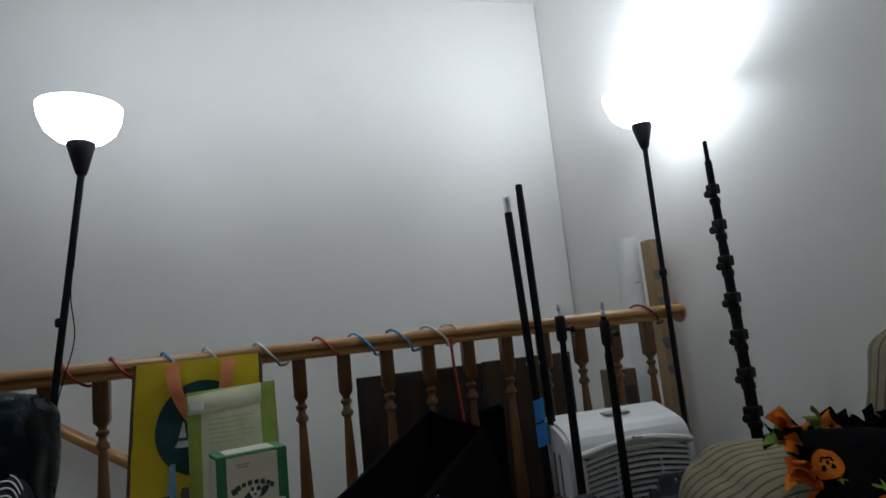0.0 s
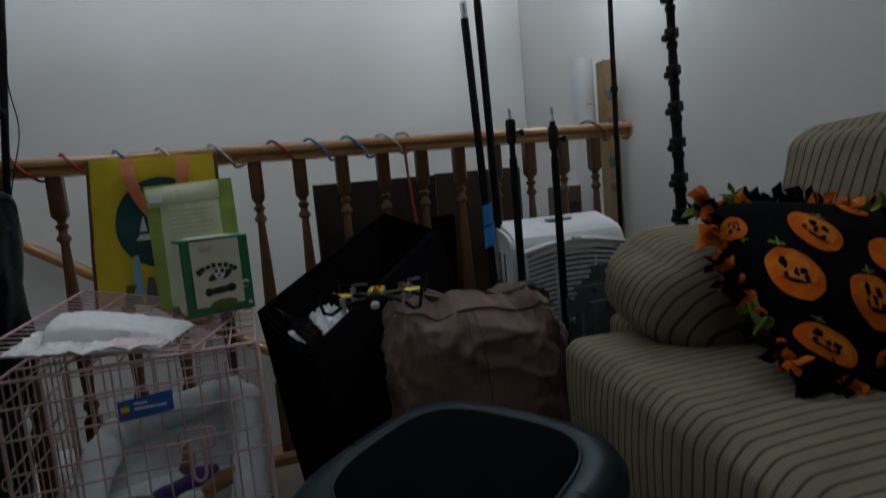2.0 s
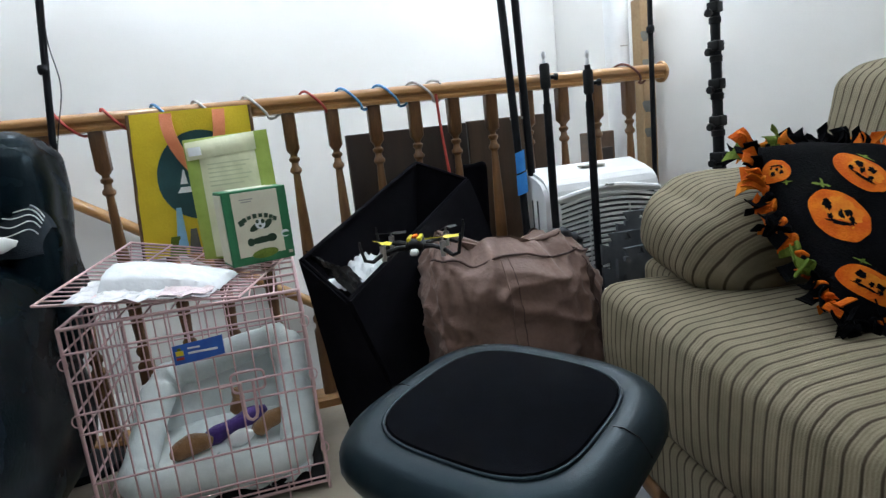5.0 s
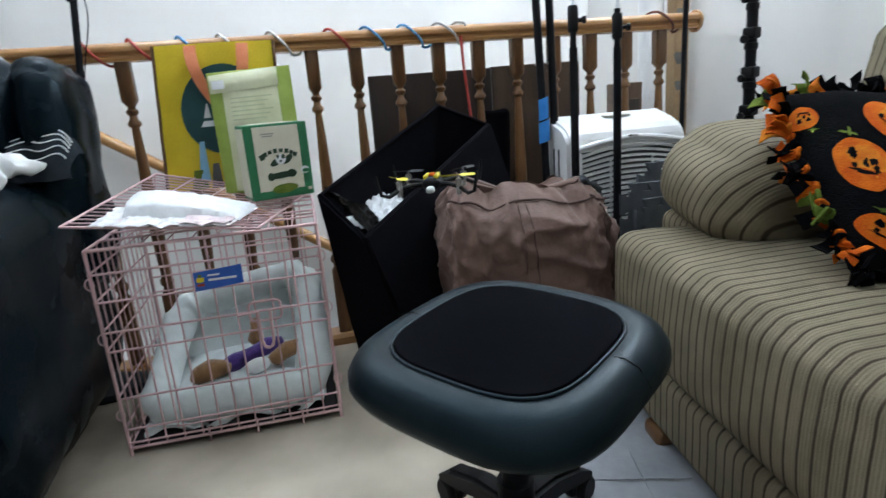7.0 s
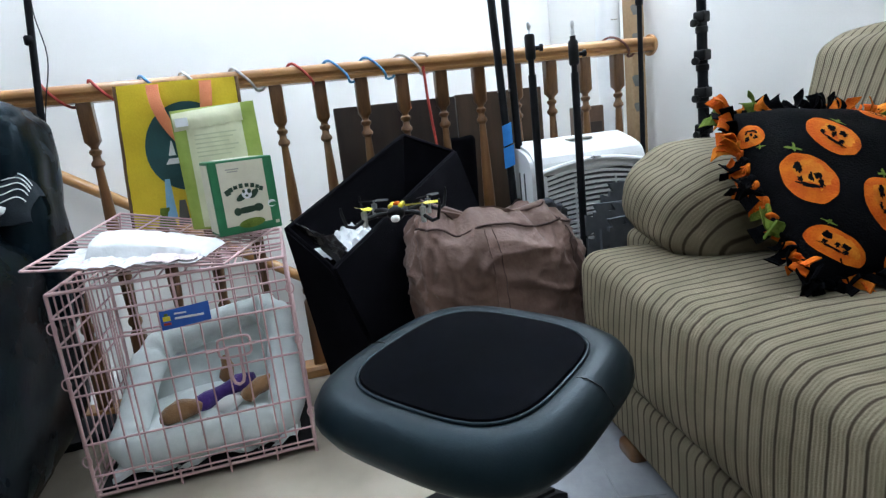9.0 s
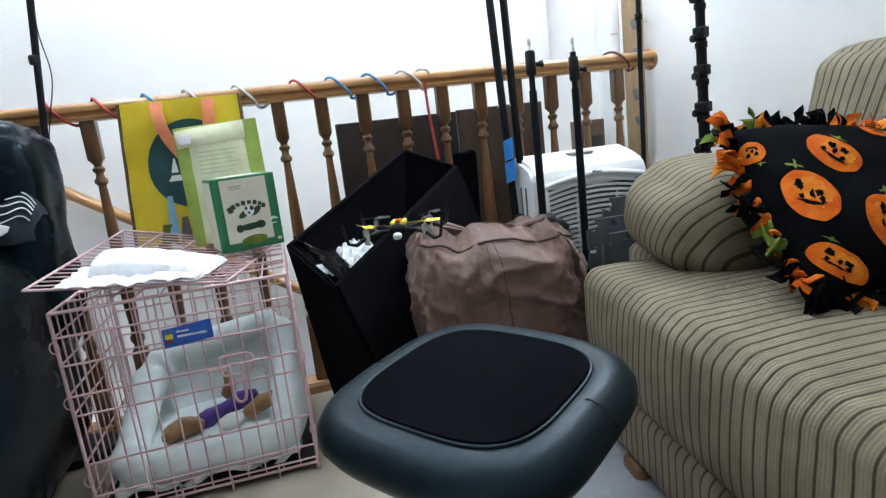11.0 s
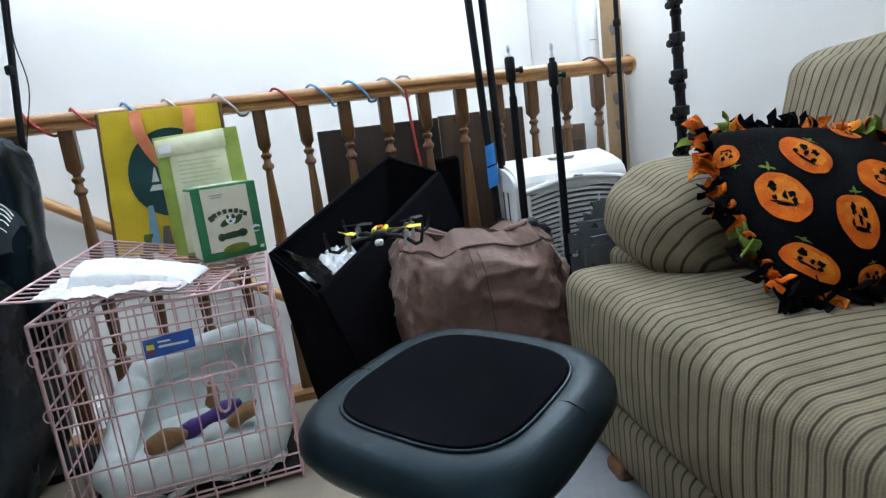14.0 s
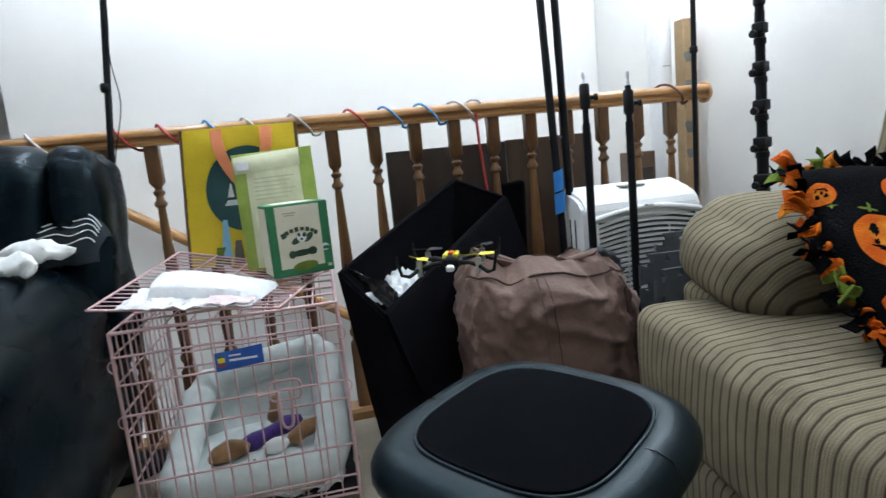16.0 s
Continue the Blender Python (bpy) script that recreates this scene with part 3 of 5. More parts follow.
v1, f1 = sheet(lambda u, v: pillow_at(u, v, 1), 64, 64)
v2, f2 = sheet(lambda u, v: pillow_at(u, v, -0.75), 30, 30)
part("cover", join((v1, f1), (v2, [g[::-1] for g in f2])), M_BLACKFLEECE, pil)


def decal(name, c, U, V, material, lift, x0=0.0, y0=0.0, rx=1.0, ry=1.0, rag=0.05, n=34, rings=4, seed=0, dent=0.0):
    """A printed patch on the cushion's front, spanned by U and V round c."""
    vs, fs = [], []
    for i in range(1, rings + 1):
        for j in range(n):
            a = 2 * math.pi * j / n
            k = i / rings * (1 - dent * max(0.0, math.cos(a - math.pi / 2)) ** 6 + rag * noise.noise(Vector((2.2 * math.cos(a), 2.2 * math.sin(a), seed * 3.1))) + 0.12 * rag * noise.noise(Vector((6 * math.cos(a), 6 * math.sin(a), seed * 1.7))))
            x, y = x0 + rx * k * math.cos(a), y0 + ry * k * math.sin(a)
            s, t = c[0] + x * U[0] + y * V[0], c[1] + x * U[1] + y * V[1]
            s, t = min(max(s, 0.004), 0.996), min(max(t, 0.004), 0.996)
            q0 = pillow_at(s, t)
            nn = (pillow_at(min(s + 0.01, 1), t) - pillow_at(s - 0.004, t)).cross(pillow_at(s, min(t + 0.01, 1)) - pillow_at(s, t - 0.004)).normalized()
            vs.append(tuple(q0 + nn * math.copysign(1, nn.dot(PN)) * lift))
        if i > 1:
            for j in range(n):
                q = (j + 1) % n
                fs.append(((i - 2) * n + j, (i - 1) * n + j, (i - 1) * n + q, (i - 2) * n + q)[::-1])
    fs.append(tuple(range(n))[::-1])
    return part(name, (vs, fs), material, pil)


prints = (((0.05, 0.78), (0.05, -0.02), (-0.02, -0.07)), ((0.36, 0.66), (0.06, -0.12), (0.08, 0.07)), ((0.16, 0.45), (0.09, -0.07), (0.04, 0.13)),
          ((0.67, 0.46), (0.11, -0.09), (0.10, 0.10)), ((0.41, 0.26), (0.09, -0.03), (0.03, 0.13)), ((0.14, 0.13), (0.09, -0.09), (0.05, 0.04)),
          ((0.62, 0.08), (0.10, -0.01), (0.01, 0.07)), ((0.40, 0.03), (0.07, 0.01), (-0.02, 0.04)), ((0.90, 0.20), (0.07, -0.03), (0.03, 0.12)), ((0.70, 0.86), (0.06, -0.04), (0.05, 0.06)))
for i, (c, U, V) in enumerate(prints):
    bend = 0.12 * math.sin(2.3 * i)
    decal("pumpkin_print", c, U, V, M_ORANGE, 0.0010, rag=0.05, n=52, seed=i, dent=0.10)
    decal("print_highlight", c, U, V, M_ORANGELT, 0.0015, 0.10, 0.10, 0.62, 0.58, 0.35, 30, 3, i)
    decal("print_shade", c, U, V, M_ORANGE, 0.0019, -0.02, -0.30 + bend, 0.40, 0.16, 0.45, 24, 2, i + 20)
    for ex, ey, eu, ev in ((-0.26 + bend, 0.26, 0.17, 0.27), (0.30, 0.20 + bend, 0.17, 0.22), (0.03, -0.04, 0.12, 0.20), (0.02 + bend, -0.38, 0.46, 0.10), (0.36, -0.22, 0.12, 0.16), (-0.34, -0.20, 0.10, 0.15)):
        decal("print_mark", c, U, V, M_BLACKFLEECE, 0.0023, ex, ey, eu * 0.85, ev * 0.85, 0.75, 24, 2, i + 7 + 5 * ex)
    decal("leaf_print", c, U, V, M_LEAF, 0.0016, 0.55 * math.cos(i * 1.9), 1.05, 0.30, 0.055, 0.8, 20, 2, i + 31)
    decal("stem_print", c, U, V, M_LEAF, 0.0020, 0.55 * math.cos(i * 1.9), 1.10, 0.06, 0.20, 0.8, 20, 2, i + 41)
strip = sheet(lambda u, v: ((v - 0.5) * 0.02 * (1 + 0.4 * u), 0.012 * math.sin(u * 2.4), u * 0.055), 5, 1, 0.002)
knot = rbox((0.022, 0.018, 0.016), 0.007, (0, 0, 0.0), k=2, m=1)
tie = join(strip, moved(strip, pose(0, 0, 0, 0, 38, 60)), knot)
tie_mesh = {}
for mt in (M_BLACKFLEECE, M_ORANGE, M_ORANGELT, M_LEAF):
    me = bpy.data.meshes.new("fringe_knot")
    me.from_pydata(tie[0], [], tie[1])
    me.materials.append(mt)
    tie_mesh[mt.name] = me
rng = random.Random(4)
for edge in range(4):
    for k in range(27):
        w = (k + rng.uniform(0.1, 0.9)) / 27
        s, t = ((w, 0), (1, w), (w, 1), (0, w))[edge]
        p = pillow_at(s, t)
        out = (p - (TL + TR + BL + BR) / 4).normalized()
        mt = rng.choice((M_BLACKFLEECE, M_BLACKFLEECE, M_BLACKFLEECE, M_BLACKFLEECE, M_BLACKFLEECE, M_ORANGE, M_ORANGE, M_ORANGE, M_ORANGELT, M_LEAF))
        ob = part("fringe_knot", tie_mesh[mt.name], None, pil)
        d = (out + Vector((rng.uniform(-0.5, 0.5), rng.uniform(-0.5, 0.5), rng.uniform(-0.3, 0.3)))).normalized()
        if edge == 0:
            d.z = max(d.z, -0.12)
        ob.matrix_basis = Matrix.Translation(p) @ d.to_track_quat("Z", "Y").to_matrix().to_4x4() @ pose(0, 0, 0, 0, 0, rng.uniform(0, 360)) @ Matrix.Diagonal((rng.uniform(0.8, 1.5), 1.1, rng.uniform(0.45, 0.8), 1))

# ---- wire dog crate ----
CX0, CX1, CY0, CY1, CZ0, CZ1 = -0.030, 0.466, -0.505, -0.052, 0.02, 0.505
crate = thing("dog_crate", "pink wire dog crate with a latched front door", "dog crate")
wire_mesh = bpy.data.meshes.new("wire")
v, f = lathe([(1, 0), (1, 1)], 6)
wire_mesh.from_pydata(v, [], f)
wire_mesh.shade_smooth()
wire_mesh.materials.append(M_PINK)


def wire(a, b, r=0.0021, parent=None, name="wire"):
    ob = part(name, wire_mesh, None, parent or crate)
    a, b = Vector(a), Vector(b)
    ob.matrix_basis = along(a, b) @ Matrix.Diagonal((r, r, (b - a).length, 1))
    return ob


HZ = (0.035, 0.070, 0.150, 0.268, 0.314, 0.386, 0.451)
for i in range(1, 12):
    x = CX0 + (CX1 - CX0) * i / 12
    wire((x, CY0, CZ0), (x, CY0, CZ1))
    wire((x, CY1, CZ0), (x, CY1, CZ1))
for i in range(1, 11):
    y = CY0 + (CY1 - CY0) * i / 11
    wire((CX0, y, CZ0), (CX0, y, CZ1))
    wire((CX1, y, CZ0), (CX1, y, CZ1))
for z in HZ:
    wire((CX0, CY0 - 0.003, z), (CX1, CY0 - 0.003, z), 0.0028)
    wire((CX0, CY1 + 0.003, z), (CX1, CY1 + 0.003, z), 0.0028)
    for x in (CX0 - 0.003, CX1 + 0.003):
        wire((x, CY0, z), (x, CY1, z), 0.0028)
for i in range(1, 9):
    x = CX0 + (CX1 - CX0) * i / 9
    wire((x, CY0, CZ1), (x, CY1, CZ1))
for i in range(1, 5):
    y = CY0 + (CY1 - CY0) * i / 5
    wire((CX0, y, CZ1 + 0.003), (CX1, y, CZ1 + 0.003), 0.0028)
for x in (CX0, CX1):
    for y in (CY0, CY1):
        wire((x, y, 0.0), (x, y, CZ1), 0.0042, name="corner_rod")
for z in (CZ0, CZ1):
    for y in (CY0, CY1):
        wire((CX0, y, z), (CX1, y, z), 0.0042, name="edge_rod")
    for x in (CX0, CX1):
        wire((x, CY0, z), (x, CY1, z), 0.0042, name="edge_rod")
for x in (CX0 - 0.003, CX1 + 0.003):
    for z in (0.11, 0.30, 0.43):
        ring = [(x + 0.009 * math.cos(a), CY0 - 0.004, z + 0.013 * math.sin(a)) for a in np.linspace(0, 2 * math.pi, 13)]
        part("clip_ring", sweep(ring, 0.0016, 6, cap=False), M_PINK, crate)
door = part("crate_door", sweep([(0.085, CY0 - 0.008, 0.455), (0.085, CY0 - 0.008, 0.06), (0.40, CY0 - 0.008, 0.06), (0.40, CY0 - 0.008, 0.475), (0.30, CY0 - 0.008, 0.475)], 0.0026, 6), M_PINK, crate)
lx, lz = 0.320, 0.316
slide = [(0.262, lz - 0.002), (lx - 0.014, lz), (lx - 0.013, lz - 0.075), (lx - 0.009, lz - 0.088), (lx, lz - 0.093), (lx + 0.009, lz - 0.088), (lx + 0.013, lz - 0.075), (lx + 0.014, lz), (0.372, lz + 0.003)]
part("latch", sweep([(x, CY0 - 0.014, z) for x, z in slide], 0.0038, 8), M_PINK, door, "pink bent-wire slide latch")
guide = [(0.287 + 0.0365 * (1 + math.copysign(abs(math.cos(a)) ** 0.4, math.cos(a))), lz + 0.024 * math.copysign(abs(math.sin(a)) ** 0.4, math.sin(a))) for a in np.linspace(0, 2 * math.pi, 33)]
part("latch_guide", sweep([(x, CY0 - 0.011, z) for x, z in guide], 0.0030, 8, cap=False), M_PINK, door)
for x in (0.150, 0.262, 0.372):
    wire((x, CY0 - 0.004, -0.004 + 0.006), (x, CY0 - 0.004, 0.040), 0.0026, name="hinge_prong")
tray = part("tray", rbox((CX1 - CX0 - 0.012, CY1 - CY0 - 0.012, 0.02), 0.006, ((CX0 + CX1) / 2, (CY0 + CY1) / 2, 0.022)), M_BLACKPLASTIC, crate, "black plastic floor tray")
# the loosened roof panel lies askew, higher at one side
PA, PB, PC, PD = Vector((-0.066, -0.50, 0.563)), Vector((0.335, -0.515, 0.513)), Vector((0.455, -0.055, 0.516)), Vector((0.040, -0.058, 0.617))
lid = thing("roof_panel", "loose pink wire panel lying tilted across the crate", "wire panel")
for a, b in ((PA, PB), (PB, PC), (PC, PD), (PD, PA)):
    wire(a, b, 0.0032, lid, "edge_rod")
for i in range(1, 17):
    wire(PA.lerp(PD, i / 17), PB.lerp(PC, i / 17), 0.0018, lid)
for i in range(1, 4):
    off = Vector((0, 0, 0.003))
    wire(PA.lerp(PB, i / 4) + off, PD.lerp(PC, i / 4) + off, 0.0026, lid)
wire((0.02, -0.055, 0.50), (0.04, -0.058, 0.617), 0.0026, lid, "prop_rod")


def on_lid(u, v, lift=0.0):
    return PA.lerp(PB, u).lerp(PD.lerp(PC, u), v) + Vector((0, 0, lift))


label = thing("crate_label", "blue product label wired to the crate front", "label")
LZ = 0.408
part("label_card", sheet(lambda u, v: (0.181 + 0.106 * u, CY0 - 0.010 - 0.002 * math.sin(3 * u), LZ - 0.024 + 0.044 * v + 0.008 * u), 6, 2, 0.0012), M_BLUE, label, smooth=False)
for x0, w, z, h, mt in ((0.187, 0.016, 0.0, 0.011, M_DRONEY), (0.187, 0.016, -0.012, 0.006, M_RED), (0.191, 0.008, 0.009, 0.006, M_LEAF), (0.212, 0.026, 0.007, 0.004, M_WHITE), (0.212, 0.062, -0.004, 0.005, M_WHITE)):
    part("print_bar", rbox((w, 0.0012, h), 0.0003, (x0 + w / 2, CY0 - 0.0135, LZ + z + 0.002 + (x0 - 0.181) * 0.08), k=1, m=1), mt, label, smooth=False)

# dog bed
bed = thing("dog_bed", "cream fleece bolster dog bed inside the crate", "dog bed")
part("mat", rbox((0.36, 0.36, 0.06), 0.028, (0.215, -0.285, 0.062), k=4, m=8, puff=(0, 0, 0.02), rough=0.006, scale=14), M_FLEECE, bed)


def ring_at(a):
    c, s = math.cos(a), math.sin(a)
    e = 0.32
    x = 0.218 + 0.198 * math.copysign(abs(c) ** e, c)
    y = -0.285 + 0.165 * math.copysign(abs(s) ** e, s)
    f = max(0.0, (y + 0.44) / 0.33)
    return Vector((x + 0.035 * f * (x < 0.215), y + 0.02 * f, 0.076 + (0.185 + 0.17 * (x - 0.2)) * f ** 1.15))


pts = [ring_at(a) for a in np.linspace(-math.pi / 2, 1.5 * math.pi, 72)]
v, f = sweep(pts, [0.045 + 0.004 * math.sin(i * 0.9) for i in range(72)], 14, cap=False)
v = [tuple(Vector(p) + Vector((1, 1, 1)) * 0.006 * noise.noise(Vector(p) * 28)) for p in v]
part("bolster", (v, f), M_FLEECE, bed)
part("back_wall", sheet(lambda u, v: (0.03 + 0.37 * u, -0.185 + 0.085 * v, 0.07 + 0.17 * v + 0.004 * noise.noise(Vector((u * 8, v * 6, 2)))), 16, 8, 0.02), M_FLEECE, bed)
for q in (0, 1):
    part("side_wall", sheet(lambda u, v: (0.045 - 0.025 * v + q * (0.34 + 0.05 * v), -0.40 + 0.27 * u, 0.065 + v * (0.02 + 0.14 * u)), 12, 6, 0.015), M_FLEECE, bed)
part("blanket_edge", sheet(lambda u, v: (0.0 + 0.43 * u, -0.49 + 0.09 * v, 0.045 + 0.02 * noise.noise(Vector((u * 9, v * 5, 2))) + 0.012 * math.sin(u * 14)), 30, 6, 0.012), M_FLEECE, bed)

# plush toy: one mesh
segs = []
for pts, rad in (([(0.105, -0.385, 0.135), (0.15, -0.37, 0.148), (0.20, -0.36, 0.14)], [0.018, 0.026, 0.020]),
                 ([(0.30, -0.35, 0.135), (0.35, -0.33, 0.15), (0.395, -0.31, 0.165)], [0.022, 0.024, 0.014]),
                 ([(0.26, -0.27, 0.155), (0.27, -0.26, 0.20), (0.265, -0.255, 0.23)], [0.02, 0.018, 0.01])):
    fine = [Vector(pts[0]).lerp(Vector(pts[1]), i / 4) for i in range(4)] + [Vector(pts[1]).lerp(Vector(pts[2]), i / 4) for i in range(5)]
    rr = [rad[0] + (rad[1] - rad[0]) * i / 4 for i in range(4)] + [rad[1] + (rad[2] - rad[1]) * i / 4 for i in range(5)]
    rr[0] *= 0.5
    rr[-1] *= 0.5
    segs.append(blob_path(fine, rr, 0.85, 12, 0.006))
body = blob_path([Vector((0.17, -0.335, 0.130)).lerp(Vector((0.335, -0.29, 0.168)), i / 8) for i in range(9)], [0.010, 0.022, 0.025, 0.022, 0.020, 0.022, 0.026, 0.022, 0.008], 0.8, 12, 0.006)
tan = join(*segs)
belly = blob_path([Vector((0.235, -0.375, 0.13)).lerp(Vector((0.30, -0.36, 0.14)), i / 5) for i in range(6)], [0.008, 0.018, 0.022, 0.022, 0.018, 0.008], 0.7, 10, 0.004)
toy = tagged(part("plush_toy", moved(join(tan, body, belly), Matrix.Translation((0.0, -0.012, -0.014))), M_FUR), "tan, white and purple plush dog toy lying in the bed", "plush toy")
toy.data.materials.append(M_PURPLE)
toy.data.materials.append(M_SOCK)
n1, n2 = len(tan[1]), len(body[1])
for i, p in enumerate(toy.data.polygons):
    p.material_index = 0 if i < n1 else 1 if i < n1 + n2 else 2

# white wrapped package on the roof panel
pack = thing("wrapped_package", "white padded packet in a crumpled clear plastic bag", "packet")


def pack_at(u, v):
    base = on_lid(0.24 + 0.62 * u - 0.06 * v * (1 - u), 0.12 + 0.30 * v)
    w = max(0.0, math.sin(math.pi * min(1, max(0, u)))) ** 0.22 * max(0.0, math.sin(math.pi * v)) ** 0.3
    return base + Vector((0, 0, 0.006 + (0.052 - 0.026 * u) * w + 0.004 * noise.noise(Vector((u * 9, v * 7, 0)))))


part("padding", sheet(pack_at, 36, 18, 0.003), M_WHITE, pack)


def bag_at(u, v):
    return on_lid(0.16 + 0.70 * u - 0.02 * v, -0.04 + 0.30 * v + 0.03 * u) + Vector((0, 0, 0.008 + 0.007 * noise.noise(Vector((u * 11, v * 8, 5))) + 0.004 * noise.noise(Vector((u * 27, v * 20, 1)))))


part("plastic_bag", sheet(bag_at, 50, 24, 0.001), M_FILM, pack, "crumpled clear plastic")
part("pink_flap", sheet(lambda u, v: bag_at(0.62 + 0.36 * u, 0.02 + 0.66 * v) + Vector((0, 0, 0.004)), 18, 16, 0.001), M_PINKFILM, pack, "pinkish plastic flap")

# yellow tote hanging on the railing
tote = thing("tote_bag", "yellow shopping tote with teal disc, hanging on the railing", "tote bag")
T0, T1, TZ0, TZ1 = 0.095, 0.415, 0.560, 0.962


def tote_at(u, v, lift=0.0):
    return Vector((T0 + (T1 - T0) * u - 0.03 * (1 - v) * (1 - 0.6 * u), -0.052 - 0.018 * math.sin(math.pi * u) * math.sin(2.2 * v) + 0.006 * noise.noise(Vector((u * 4, v * 4, 7))) - lift, TZ0 + (TZ1 - TZ0) * v))


part("front", sheet(lambda u, v: tote_at(u, v), 24, 28), M_YELLOW, tote)
part("back", sheet(lambda u, v: tote_at(u, v) + Vector((0.0, 0.012, 0)), 24, 28), M_YELLOW, tote)
for u in (0.0, 1.0):
    part("binding", sweep([tote_at(u, v, -0.004) for v in np.linspace(0, 1, 14)], 0.006, 8), M_EDGE, tote)


def patch(fn, outline, n=5):
    """A flat print: a fan of rings inside an outline in u, v on the surface fn."""
    cu, cv = sum(p[0] for p in outline) / len(outline), sum(p[1] for p in outline) / len(outline)
    vs, fs, k = [], [], len(outline)
    for i in range(1, n + 1):
        vs += [tuple(fn(cu + (p[0] - cu) * i / n, cv + (p[1] - cv) * i / n)) for p in outline]
        if i > 1:
            fs += [((i - 2) * k + j, (i - 1) * k + j, (i - 1) * k + (j + 1) % k, (i - 2) * k + (j + 1) % k) for j in range(k)]
    fs.append(tuple(range(k)))
    return vs, fs


disc = [(0.54 + 0.36 * math.cos(a), 0.55 + 0.31 * math.sin(a)) for a in np.linspace(0, 2 * math.pi, 40)[:-1]]
part("disc_print", patch(lambda u, v: tote_at(u, v, 0.0028), disc), M_TEAL, tote, "dark teal printed disc")
for u0, u1, v0, v1, mt in ((0.36, 0.42, 0.50, 0.60, M_WHITE), (0.33, 0.50, 0.44, 0.48, M_WHITE), (0.27, 0.36, 0.06, 0.34, M_SKYBLUE), (0.20, 0.34, 0.0, 0.14, M_LEAF), (0.36, 0.46, 0.0, 0.18, M_SMUDGE)):
    part("print_shape", patch(lambda u, v: tote_at(u, v, 0.0040), [(u0, v0), (u1, v0), (u1 - 0.02, v1), (u0 + 0.03, v1)], 3), mt, tote)
part("strap", sheet(lambda u, v: tote_at(0.26 + 0.10 * u + 0.20 * v * v, 0.985 - 0.42 * v, 0.010 + 0.010 * math.sin(3 * v)), 4, 14, 0.002), M_CORAL, tote, "coral webbing strap")
part("strap", sheet(lambda u, v: tote_at(0.69 + 0.10 * u - 0.06 * v * v, 0.985 - 0.36 * v, 0.010 + 0.010 * math.sin(3 * v)), 4, 14, 0.002), M_CORAL, tote, "coral webbing strap")

# treat pouch and treat box
pouch = thing("treat_pouch", "lime and cream treat pouch standing on the crate", "pouch")
PX0, PX1, PZ0, PZ1 = 0.232, 0.452, 0.556, 0.878


def pouch_at(u, v, lift=0.0):
    belly = math.sin(math.pi * u) ** 0.7 * (1 - v) ** 0.6
    return Vector((PX0 + (PX1 - PX0) * u + 0.006 * (1 - v), -0.165 - 0.05 * belly + 0.03 * v + 0.003 * noise.noise(Vector((u * 6, v * 6, 3))) - lift, PZ0 + (PZ1 - PZ0) * v + 0.008 * u * v))


part("film", sheet(lambda u, v: pouch_at(u, v), 24, 26), M_LIME, pouch)
part("back_film", sheet(lambda u, v: pouch_at(1 - u, v) * 1.0 + Vector((0, 0.004 + 0.10 * math.sin(math.pi * u) ** 0.7 * (1 - v) ** 0.6, 0)), 24, 26), M_LIME, pouch)
part("panel", sheet(lambda u, v: pouch_at(0.15 + 0.68 * u + 0.02 * v * (0.5 - u), 0.02 + 0.83 * v, 0.0035), 34, 40), M_CREAM, pouch, "cream printed panel")
part("fold", sheet(lambda u, v: pouch_at(0.02 + 0.82 * u, 0.85 + 0.15 * v - 0.025 * (1 - u), 0.006 + 0.004 * math.sin(math.pi * v)), 16, 4, 0.001), M_CREAM, pouch, "folded cream top seal")
part("fold_tag", sheet(lambda u, v: pouch_at(0.05 + 0.15 * u, 0.86 + 0.07 * v, 0.012), 4, 2, 0.001), M_WHITE, pouch)
for k in range(6):
    part("print_bar", sheet(lambda u, v: pouch_at(0.24 + (0.5 - 0.05 * (k % 3)) * u, 0.77 - 0.035 * k + 0.010 * v, 0.0052), 24, 2), M_PALEINK, pouch)
tbox = thing("treat_box", "green and cream dental treat carton standing on the crate", "carton", (0.384, -0.258, 0.546), 17)
BW, BD, BH = 0.162, 0.095, 0.190
part("carton", rbox((BW, BD, BH), 0.0025, (0, 0, BH / 2), k=1, m=1), M_GREEN, tbox, smooth=False)
fy = -BD / 2 - 0.0012
part("front_panel", rbox((BW * 0.72, 0.001, BH * 0.86), 0.0004, (-0.002, fy, BH * 0.54), k=1, m=1), M_CARD, tbox, smooth=False)
part("side_panel", rbox((0.001, BD * 0.86, BH * 0.92), 0.0004, (-BW / 2 - 0.0012, 0.0, BH * 0.5), k=1, m=1), M_CARD, tbox, smooth=False)
part("top_panel", rbox((BW * 0.7, BD * 0.8, 0.001), 0.0004, (-0.002, 0, BH + 0.0012), k=1, m=1), M_CARD, tbox, smooth=False)
for i in range(8):
    a = math.pi * (0.84 - 0.68 * i / 7)
    big = 1.5 if i == 0 else 1.0
    m = Matrix.Translation((0.049 * math.cos(a) - 0.002, fy - 0.0012, 0.096 + 0.026 * math.sin(a))) @ pose(0, 0, 0, 0, math.degrees(math.pi / 2 - a) * 0.35, 0)
    part("emblem_bar", moved(rbox((0.0098 if i else 0.013, 0.0012, 0.0115 * big * (1.0 if i % 2 else 0.82)), 0.0005, k=1, m=1), m), M_INK, tbox, "dark green emblem block", smooth=False)


